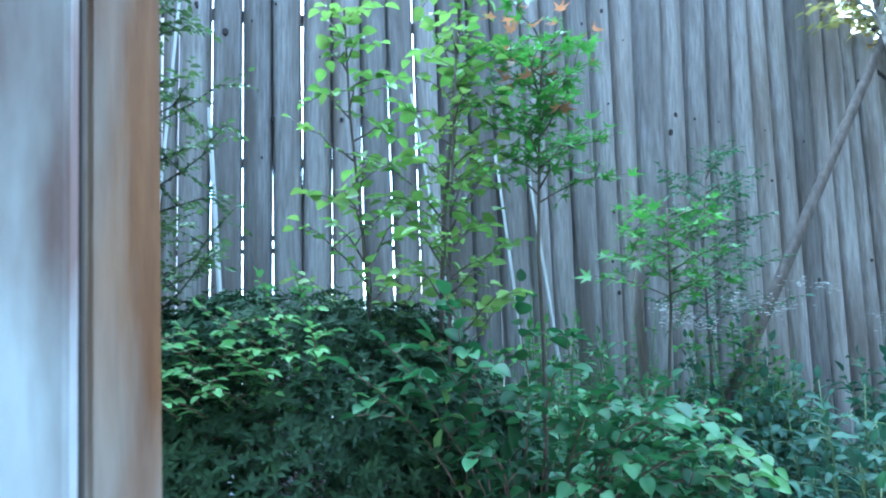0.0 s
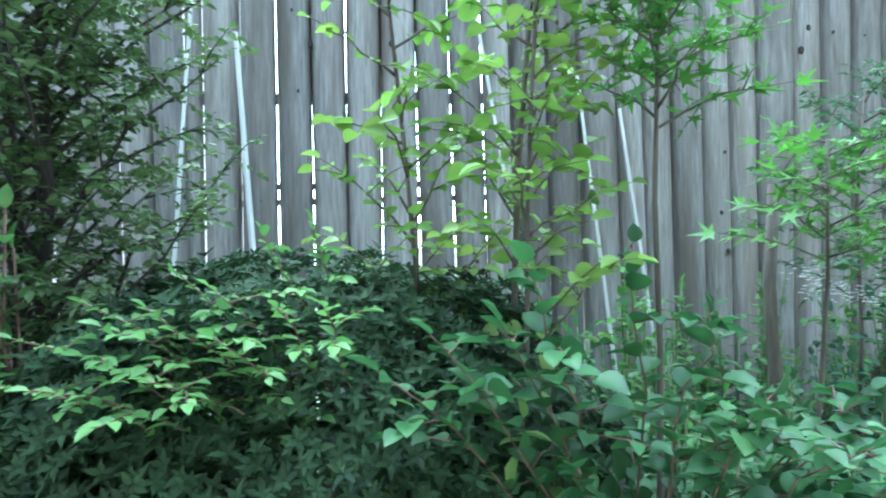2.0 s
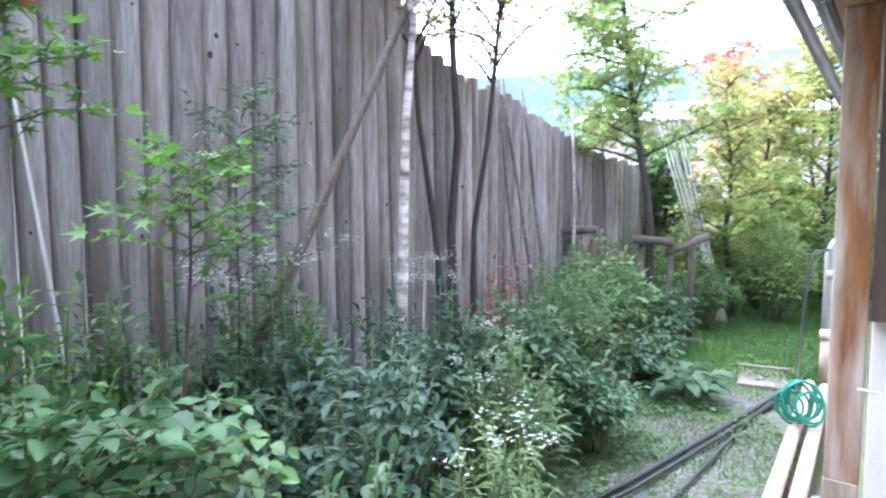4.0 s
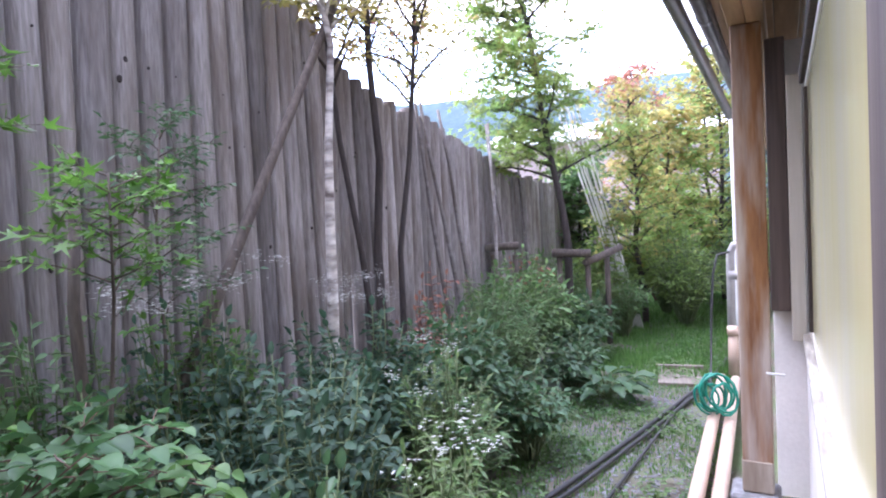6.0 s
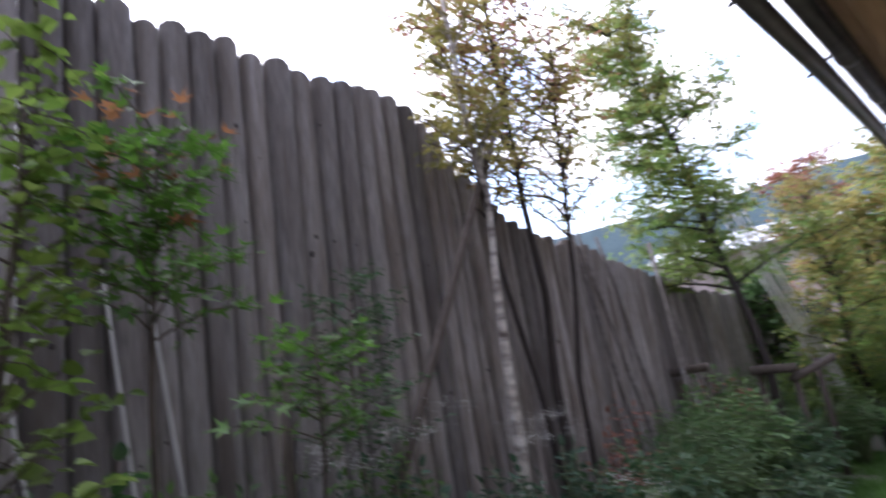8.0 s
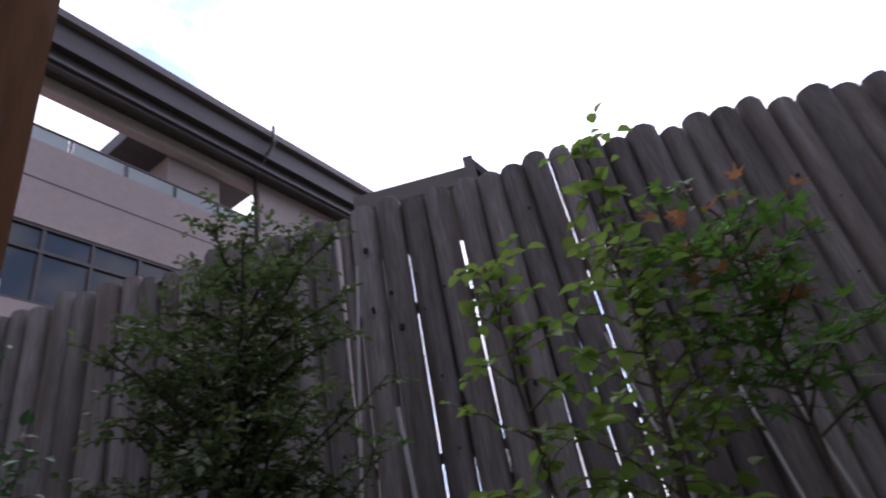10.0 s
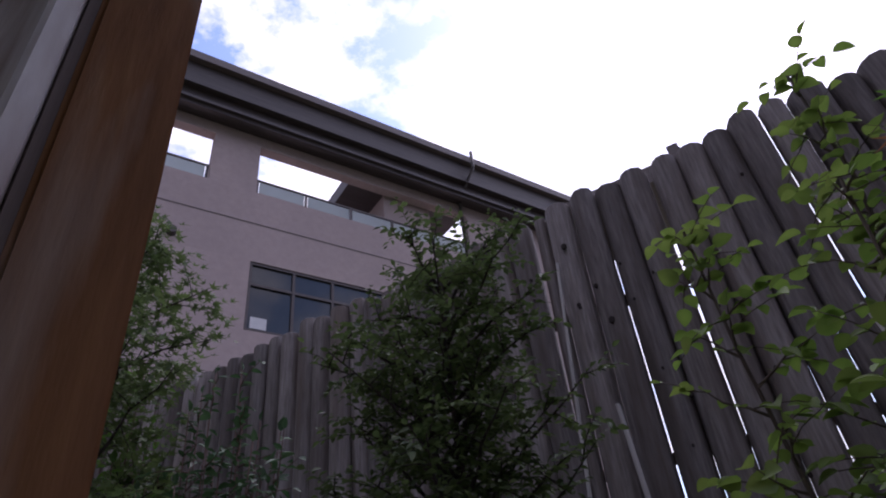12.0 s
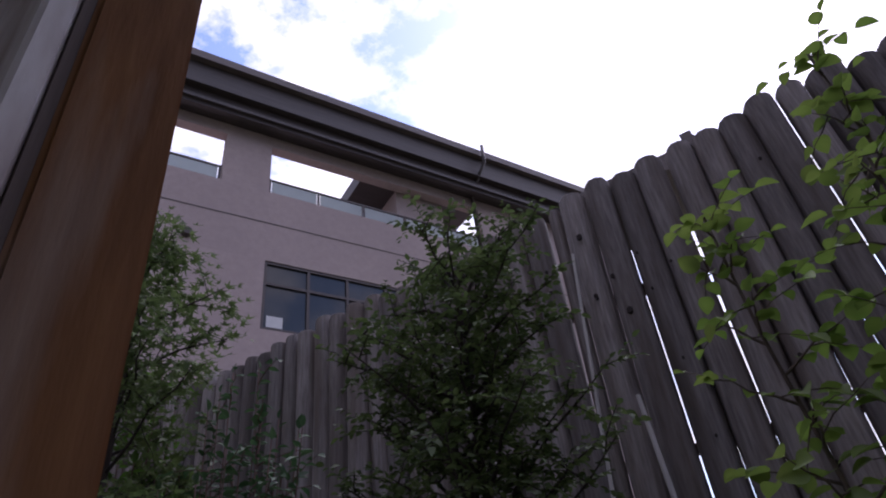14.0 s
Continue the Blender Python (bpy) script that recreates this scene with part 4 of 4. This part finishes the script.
# round-leaved viburnum in the foreground
leafy_shrub("viburnum_shrub", (0.301, -1.6, 0.0), 120, (0.7, 0.42), 1.28, 0.058, 0.036, HEART, L_ROUND, "round-leaved viburnum shrub spreading over the garden bed", side=5, side_len=0.2, rise=0.05, tilt=0.05, droop=0.15, thick=0.005)
arching_branch((0.151, -1.6, 0.65), [(-0.342, -1.72, 1.41), (-0.26, -1.76, 1.47), (-0.142, -1.72, 1.48), (0.21, -1.75, 1.48), (0.283, -1.8, 1.35), (0.368, -1.9, 1.29), (-0.039, -1.78, 1.25), (0.51, -1.75, 1.33), (-0.092, -1.72, 1.57), (0.151, -1.6, 1.6)], 0.05, 0.03, HEART, L_ROUND,
               "viburnum branches with round green leaves reaching out", "viburnum_branches", 0.1)
arching_branch((0.3, -1.45, 0.7), [(0.72, -1.84, 0.98), (0.66, -1.86, 1.1), (0.6, -1.8, 1.2), (0.44, -1.82, 1.24), (0.8, -1.76, 1.06), (0.34, -1.86, 1.12), (0.5, -1.88, 0.98), (0.24, -1.78, 1.28), (0.7, -1.7, 1.2), (0.16, -1.88, 1.04), (0.4, -1.9, 0.9), (0.6, -1.92, 0.84)], 0.052, 0.036, HEART, L_VIBTIP,
               "arching viburnum branches with broad pale green leaves", "viburnum_branches", 0.18, tilt=0.12)
# upright yellow-green shoot
leafy_shrub("yellow_shoot", (-0.088, -1.62, 0.0), 7, (0.12, 0.08), 1.6, 0.06, 0.04, OVAL, L_YELLOW, "upright shoot with yellow-green drooping leaves", side=1, side_len=0.09, tilt=0.5, thick=0.004)
# low maple with bare twigs
tree("low_maple_shrub", curve((0.786, -1.15, 0.0), (0.908, -1.2, 1.86), 0, 6, 0.015), 0.012, 15, 0.075, 0.036, LOBED, L_MAPLE, "small spreading maple shrub with bright green leaves", reach=0.36, lo=0.8, rise=0.22, sub=3, sub_len=0.13, taper=0.3)
tree("enkianthus_shrub", curve((1.304, -0.78, 0.0), (1.406, -0.8, 2.1), 0, 6, 0.02), 0.012, 22, 0.042, 0.018, SMALL, L_DARKGREEN, "twiggy shrub with small dull green leaves", reach=0.42, lo=0.62, rise=0.5, sub=6, sub_len=0.14)
# asters and other herbs of the bed
aster = leafy_shrub("aster_clump", (1.411, -0.9, 0.0), 90, (0.6, 0.32), 1.5, 0.055, 0.035, OVAL, L_BLUE, "clump of dusty green asters with white flower heads", "flowers", M_STEM, 4, 0.18, 0.3)
flowers([((1.28 + RNG.uniform(-.25, .4), -1.0 + RNG.uniform(-.15, .15), 1.5 + RNG.uniform(-.12, .06)), 0.04, 22) for _ in range(14)], aster)
aster2 = leafy_shrub("aster_clump", (2.366, -0.98, 0.0), 110, (0.7, 0.4), 1.36, 0.06, 0.036, OVAL, L_BLUE, "clump of dusty green asters with white flower heads", "flowers", M_STEM, 4, 0.2, 0.3)
flowers([((2.5 + RNG.uniform(-.35, .4), -0.95 + RNG.uniform(-.2, .2), 1.34 + RNG.uniform(-.12, .06)), 0.045, 24) for _ in range(10)], aster2)
leafy_shrub("aster_clump", (1.295, -1.5, 0.0), 110, (0.52, 0.36), 1.36, 0.055, 0.036, OVAL, L_BLUE, "dense clump of dusty blue-green aster leaves", "flowers", M_STEM, 5, 0.18, 0.3)
aster3 = leafy_shrub("aster_clump", (1.589, -1.92, 0.0), 60, (0.32, 0.24), 1.02, 0.06, 0.035, LANCE, L_WEED, "pale green asters with white flower heads", "flowers", M_STEM, 4, 0.15, 0.3)
flowers([((1.45 + RNG.uniform(-.2, .25), -1.95 + RNG.uniform(-.12, .12), 0.93 + RNG.uniform(-.2, .08)), 0.04, 13) for _ in range(9)], aster3)
aster4 = leafy_shrub("aster_clump", (2.443, -1.45, 0.0), 70, (0.45, 0.3), 1.1, 0.06, 0.036, LANCE, L_WEED, "pale green asters with white flower heads", "flowers", M_STEM, 4, 0.18, 0.3)
flowers([((2.38 + RNG.uniform(-.25, .25), -1.4 + RNG.uniform(-.12, .12), 1.0 + RNG.uniform(-.16, .08)), 0.04, 20) for _ in range(7)], aster4)
leafy_shrub("herb_clump", (3.2, -1.1, 0.0), 130, (0.75, 0.5), 1.2, 0.07, 0.042, OVAL, L_DARKGREEN, "tall mixed weeds with narrow green leaves", "weeds", M_STEM, 4, 0.2)
leafy_shrub("herb_clump", (4.5, -0.85, 0.0), 130, (0.85, 0.5), 1.28, 0.075, 0.045, LANCE, L_WEED, "tall mixed weeds with narrow green leaves", "weeds", M_STEM, 4, 0.22)
leafy_shrub("herb_clump", (3.6, -1.5, 0.0), 60, (0.5, 0.25), 0.7, 0.06, 0.045, OVAL, L_DARKGREEN, "low dark weeds at the edge of the path", "weeds", M_STEM, 4, 0.16)
leafy_shrub("herb_clump", (5.8, -0.7, 0.0), 120, (0.9, 0.5), 1.4, 0.08, 0.05, OVAL, L_WEED, "tall mixed weeds with narrow green leaves", "weeds", M_STEM, 4, 0.25)
leafy_shrub("herb_clump", (5.4, -1.3, 0.0), 60, (0.8, 0.25), 0.55, 0.07, 0.05, OVAL, L_DARKGREEN, "low dark weeds at the edge of the path", "weeds", M_STEM, 4, 0.16)
leafy_shrub("herb_clump", (9.1, -0.9, 0.0), 150, (1.1, 0.7), 1.5, 0.09, 0.06, OVAL, L_YELLOW, "tall mixed weeds with green leaves", "weeds", M_STEM, 4, 0.3)
leafy_shrub("herb_clump", (7.6, -0.4, 0.0), 110, (0.9, 0.4), 1.35, 0.1, 0.06, LANCE, L_WEED, "tall mixed weeds with green leaves", "weeds", M_STEM, 4, 0.3)
leafy_shrub("herb_clump", (6.6, -1.15, 0.0), 60, (0.6, 0.3), 0.8, 0.085, 0.055, OVAL, L_DARKGREEN, "dark leafy weeds round the stakes", "weeds", M_STEM, 4, 0.2)
leafy_shrub("herb_clump", (8.0, -1.3, 0.0), 80, (0.6, 0.35), 1.0, 0.085, 0.055, LANCE, L_WEED, "narrow-leaved weeds round the stakes", "weeds", M_STEM, 4, 0.2)
for x, y, h, m in ((8.9, -2.0, 1.55, L_YELLOW), (10.2, -2.65, 1.6, L_WEED), (10.0, -1.6, 1.9, L_YELLOW)):
    leafy_shrub("herb_clump", (x, y, 0.0), 110, (0.75, 0.45), h, 0.09, 0.055, LANCE, m, "tall yellowing weeds beside the grass", "weeds", M_STEM, 4, 0.25)
leafy_shrub("herb_clump", (3.9, -0.6, 0.0), 22, (0.5, 0.3), 1.4, 0.06, 0.05, OVAL, L_RED, "reddish autumn weeds among the green", "weeds", M_TWIG, 3, 0.2)
leafy_shrub("herb_clump", (6.5, -0.5, 0.0), 16, (0.5, 0.3), 1.45, 0.07, 0.06, OVAL, L_RED, "reddish autumn weeds among the green", "weeds", M_TWIG, 3, 0.2)
leafy_shrub("herb_clump", (0.878, -1.2, 0.0), 70, (0.45, 0.35), 1.25, 0.055, 0.04, OVAL, L_DARKGREEN, "dark green leafy undergrowth", "weeds", M_STEM, 4, 0.2)
leafy_shrub("herb_clump", (0.915, -1.85, 0.0), 70, (0.35, 0.25), 1.1, 0.055, 0.04, OVAL, L_DARKGREEN, "dark green leafy undergrowth", "weeds", M_STEM, 4, 0.16)

for x, y, h, m in ((0.2, -0.8, 1.56, L_ROUND), (0.62, -0.62, 1.6, L_MAPLE), (1.05, -0.55, 1.6, L_WEED), (0.4, -1.2, 1.5, L_ROUND), (1.75, -0.5, 1.6, L_MAPLE)):
    leafy_shrub("herb_clump", (x, y, 0.0), 80, (0.42, 0.32), h, 0.045, 0.034, OVAL, m, "leafy undergrowth below the log fence", "weeds", M_STEM, 5, 0.18)
leaning_pole((0.948, -0.85, 0.0), (1.008, -0.85, 1.77), 0.024, 0.02, M_BARK, "rough upright stake in the flower bed")
# birch
tree("birch_tree", np.array([(2.6, -0.63, 0.0), (2.63, -0.63, 0.7), (2.665, -0.63, 1.25), (2.68, -0.63, 1.7), (2.71, -0.63, 2.18), (2.79, -0.63, 2.79), (2.71, -0.63, 3.1), (2.7, -0.6, 4.4)]), 0.042, 14, 0.06, 0.035, OVAL, L_AUTUMN,
     "young birch with white peeling bark and yellowing leaves", M_BIRCH, reach=0.6, lo=0.74, rise=0.9, sub=6, sub_len=0.25, fine=2)
# dark many-stemmed tree behind it
tree("autumn_tree", curve((3.72, -0.3, 0.0), (3.85, -0.2, 5.2), 0, 8, 0.03), 0.045, 24, 0.055, 0.05, OVAL, L_AUTUMN, "dark-stemmed tree with thin yellow and red autumn leaves", M_DARKBARK, reach=0.8, lo=0.58, rise=0.9, sub=7, sub_len=0.38, fine=3,
     extra=L_RED, extra_share=0.25, stems=[curve((3.8, -0.3, 0.0), (4.35, -0.5, 4.4), 0, 7, 0.03), curve((3.66, -0.3, 0.0), (3.35, 0.05, 4.6), 0, 7, 0.03)])
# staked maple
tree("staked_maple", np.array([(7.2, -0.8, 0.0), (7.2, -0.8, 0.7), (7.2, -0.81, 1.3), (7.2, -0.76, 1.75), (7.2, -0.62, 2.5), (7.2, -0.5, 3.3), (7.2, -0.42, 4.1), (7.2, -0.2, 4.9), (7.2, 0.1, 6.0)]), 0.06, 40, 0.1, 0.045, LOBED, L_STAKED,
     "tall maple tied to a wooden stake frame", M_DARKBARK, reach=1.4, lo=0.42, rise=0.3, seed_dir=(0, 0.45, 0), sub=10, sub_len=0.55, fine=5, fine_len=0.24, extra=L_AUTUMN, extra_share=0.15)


def stake_frame():
    s = thing("stake_frame", pose(0, 0, 0), "wooden stake frame with round crossbars holding the maple", "stakes")
    for x, y in ((7.05, -0.73), (7.1, -1.07), (7.5, -1.22), (6.3, -0.15), (6.3, -0.43)):
        tubes("stake", [([(x, y, 0), (x + 0.02, y, 1.25)], (0.038, 0.034))], M_BARK, s, sides=8)
    tubes("crossbar", [([(7.0, -0.67, 1.22), (7.03, -1.13, 1.2)], (0.055, 0.05))], M_BARK, s, sides=8)
    tubes("crossbar", [([(7.05, -1.05, 1.08), (7.55, -1.39, 1.24)], (0.045, 0.045))], M_BARK, s, sides=8)
    tubes("crossbar", [([(6.26, -0.09, 1.34), (6.27, -0.49, 1.36)], (0.05, 0.045))], M_BARK, s, sides=8)


stake_frame()
for k, (x, y, lean) in enumerate(((5.2, -0.25, 0.5), (5.5, -0.2, 0.35), (5.9, -0.25, -0.4), (4.9, -0.2, 0.2), (6.5, -0.2, 0.15), (7.2, -0.15, -0.3))):
    leaning_pole((x, y - 0.15, 0.0), (x - lean, y + 0.08, 2.8), 0.025, 0.015, M_LOG, "thin grey pole leaning on the fence")
for k in range(6):
    leaning_pole((8.6, -1.3 - 0.03 * k, 0.0), (8.6 + 0.02 * k, -0.2 - 0.05 * k, 3.72 + 0.07 * (k % 3)), 0.018, 0.014, M_SLAT, "long pale pole standing in a bundle")

# conifer and shrubs on the other side
tree("ornamental_tree", curve((-1.16, -1.1, 0.0), (-1.1, -1.12, 2.8), 0, 9, 0.012), 0.024, 60, 0.03, 0.0145, OVAL, L_YEW, "round-topped ornamental tree with fine dull green leaves", M_DARKBARK, reach=0.8, lo=0.18, rise=0.85, sub=6, sub_len=0.2, taper=0.55, fine=3, fine_len=0.09,
     stems=[curve((-1.18, -1.08, 0.0), (-1.24, -1.05, 2.5), 0, 7, 0.02)])
tree("garden_maple", curve((-3.0, -1.2, 0.0), (-2.95, -1.2, 3.6), 0, 7, 0.03), 0.03, 30, 0.065, 0.036, LOBED, L_YEW, "garden maple with green leaves", M_DARKBARK, reach=0.8, lo=0.45, rise=0.4, sub=7, sub_len=0.3, fine=4)
leafy_shrub("pale_shrub", (-1.12, -1.4, 0.0), 60, (0.24, 0.18), 1.78, 0.055, 0.034, OVAL, L_LIGHT, "pale green leafy shrub in front of the fence", side=5, side_len=0.22)
leafy_shrub("leafy_shrub", (-2.35, -1.0, 0.0), 130, (0.6, 0.4), 3.05, 0.055, 0.04, OVAL, L_DARKGREEN, "tall dark green leafy shrub by the fence", side=6, side_len=0.3)
leafy_shrub("leafy_shrub", (-3.3, -0.9, 0.0), 110, (0.7, 0.4), 3.5, 0.055, 0.04, OVAL, L_MAPLE, "tall green leafy shrub by the fence", side=6, side_len=0.3)


# far end of the garden
def far_tree(x, y, h, reach, material, label, extra=None, share=0.0, shape=OVAL, leaf=0.11, bark=M_DARKBARK, lo=0.2):
    return tree("garden_tree", curve((x, y, 0.0), (x + RNG.uniform(-.3, .3), y + RNG.uniform(-.2, .2), h), 0, 7, 0.05), 0.05, 24, leaf, 0.07, shape, material, label, bark, reach=reach, lo=lo * 0.6, rise=0.5, sub=7, sub_len=0.5, fine=5, fine_len=0.25, extra=extra, extra_share=share)


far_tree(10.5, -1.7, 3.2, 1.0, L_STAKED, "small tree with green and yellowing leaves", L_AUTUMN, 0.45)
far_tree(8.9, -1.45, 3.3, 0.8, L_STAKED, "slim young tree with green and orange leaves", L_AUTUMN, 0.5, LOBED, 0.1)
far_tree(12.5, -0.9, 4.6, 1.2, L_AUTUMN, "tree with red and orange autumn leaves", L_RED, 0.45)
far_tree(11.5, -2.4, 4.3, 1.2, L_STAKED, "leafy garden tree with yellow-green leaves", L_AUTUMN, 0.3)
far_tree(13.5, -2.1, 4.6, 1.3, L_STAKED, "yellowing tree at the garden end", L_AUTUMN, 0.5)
far_tree(14.5, -3.3, 4.0, 1.5, L_DARKGREEN, "dark green tree closing the garden")
far_tree(9.6, -0.3, 2.4, 0.8, L_WEED, "small leafy green garden tree")
far_tree(16.0, -1.2, 3.6, 1.5, L_DARKGREEN, "dark green tree closing the garden")
far_tree(17.5, -4.5, 4.2, 1.8, L_DARKGREEN, "dark green tree closing the garden")
leafy_shrub("leafy_shrub", (12.0, -1.7, 0.0), 110, (1.6, 1.2), 1.6, 0.1, 0.08, OVAL, L_DARKGREEN, "dense dark shrubs closing the garden", side=4, side_len=0.4)
leafy_shrub("leafy_shrub", (11.9, -3.0, 0.0), 70, (0.9, 0.6), 2.4, 0.1, 0.08, OVAL, L_YELLOW, "leafy green shrub at the end of the lawn", side=5, side_len=0.4)
leafy_shrub("leafy_shrub", (11.3, -1.3, 0.0), 80, (0.9, 0.6), 2.1, 0.1, 0.08, OVAL, L_YELLOW, "leafy green shrub at the end of the lawn", side=5, side_len=0.4)
leafy_shrub("leafy_shrub", (14.5, -2.6, 0.0), 110, (2.0, 1.6), 2.3, 0.12, 0.09, OVAL, L_DARKGREEN, "dense dark shrubs closing the garden", side=4, side_len=0.5)


def far_house():
    h = thing("far_house", pose(26, -0.5, 0, 0, 0, 8), "white-walled house with a pale roof behind the trees", "house")
    box("wall", -3, 3, -1, 7, 0, 4.6, M_PINK, h, bevel=0)
    V = [(-3.6, -1.6, 4.5), (-3.6, 7.6, 4.5), (0, 7.6, 5.6), (0, -1.6, 5.6), (3.6, -1.6, 4.5), (3.6, 7.6, 4.5)]
    mesh_object("roof", V, [(0, 3, 2, 1), (3, 4, 5, 2), (0, 4, 3), (1, 2, 5), (0, 1, 5, 4)], M_WHITE, h, "pale metal roof")
    for y in (0, 2.2, 4.4):
        w = box("window", -3.03, -3.002, y, y + 1.3, 1.0, 2.2, M_DARKGLASS, h, "dark window", 0)


far_house()


def hosta(x, y):
    t = thing("hosta", pose(x, y, 0), "low hosta with broad dark green leaves", "plant")
    items = []
    for k in range(46):
        a, e = k * 2.399, RNG.uniform(0.15, 0.9)
        p = np.array([math.cos(a) * 0.16, math.sin(a) * 0.16, 0.0]) * RNG.uniform(0.3, 1.6) + [0, 0, RNG.uniform(0.08, 0.26)]
        items.append((p, np.array([math.cos(a), math.sin(a), e * 0.5]), np.array([0, 0, 1.0]) + RNG.normal(0, 0.2, 3), RNG.uniform(0.15, 0.22)))
    for i in items:
        leaf = foliage("leaf", [i], OVAL, L_DARKGREEN, t, droop=0.35)
        tubes("stalk", [(curve((0, 0, 0), i[0], 0.02, 4), (0.006, 0.004))], M_STEM, leaf, sides=4)


hosta(5.06, -1.72)


def grass_area(name, n, area, h, label):
    items = []
    for k in range(n):
        x, y = RNG.uniform(area[0], area[1]), RNG.uniform(area[2], area[3])
        if noise.noise(Vector((x * 1.3, y * 1.3, 7.0))) < -0.4:
            continue
        a = RNG.uniform(0, 6.28)
        items.append((np.array([x, y, ground_z(x, y) - 0.005]), np.array([math.cos(a) * 0.5, math.sin(a) * 0.5, 1.0]), np.array([math.cos(a), math.sin(a), 0.1]), h * RNG.uniform(0.5, 1.3)))
    ob = foliage(name, items, NARROW, L_GRASS, None, droop=0.3)
    return tagged(ob, label, "grass", kind="stuff")


grass_area("grass", 17000, (1.5, 7.0, -2.7, -1.4), 0.04, "short patchy grass on the path")
grass_area("lawn_grass", 24000, (6.0, 13.0, -3.0, -1.0), 0.075, "longer green grass at the end of the path")


def low_weeds(n, area):
    """Small flat leaves of creeping weeds in patches on the path."""
    items = []
    for k in range(n):
        x, y = RNG.uniform(area[0], area[1]), RNG.uniform(area[2], area[3])
        if noise.noise(Vector((x * 1.1, y * 1.6, 3.0))) < -0.02:
            continue
        a = RNG.uniform(0, 6.28)
        items.append((np.array([x, y, ground_z(x, y) + RNG.uniform(0.0, 0.06)]), np.array([math.cos(a), math.sin(a), 0.25]), np.array([0, 0, 1.0]) + RNG.normal(0, 0.3, 3), RNG.uniform(0.02, 0.05)))
    return tagged(foliage("ground_weeds", items, OVAL, L_WEED, None, droop=0.2), "creeping green weeds in patches on the path", "weeds", kind="stuff")


def gravel(n, area):
    """Small grey pebbles strewn on the bare parts of the path."""
    V, F = [], []
    for k in range(n):
        x, y = RNG.uniform(area[0], area[1]), RNG.uniform(area[2], area[3])
        r, a = RNG.uniform(0.006, 0.018), RNG.uniform(0, 6.28)
        z, b = ground_z(x, y), len(V)
        for q in range(4):
            w = r * RNG.uniform(0.7, 1.25)
            V.append((x + math.cos(a + q * 1.571) * w, y + math.sin(a + q * 1.571) * w, z + r * 0.25))
        V += [(x, y, z + r * 0.75), (x, y, z - r * 0.4)]
        F += [(b + q, b + (q + 1) % 4, b + 4) for q in range(4)] + [(b + (q + 1) % 4, b + q, b + 5) for q in range(4)]
    return tagged(mesh_object("gravel", V, F, M_STONE), "loose grey gravel and chips on the path", "gravel", kind="stuff")


low_weeds(14000, (1.8, 9.5, -2.75, -1.25))
gravel(5000, (1.5, 6.5, -2.75, -1.6))
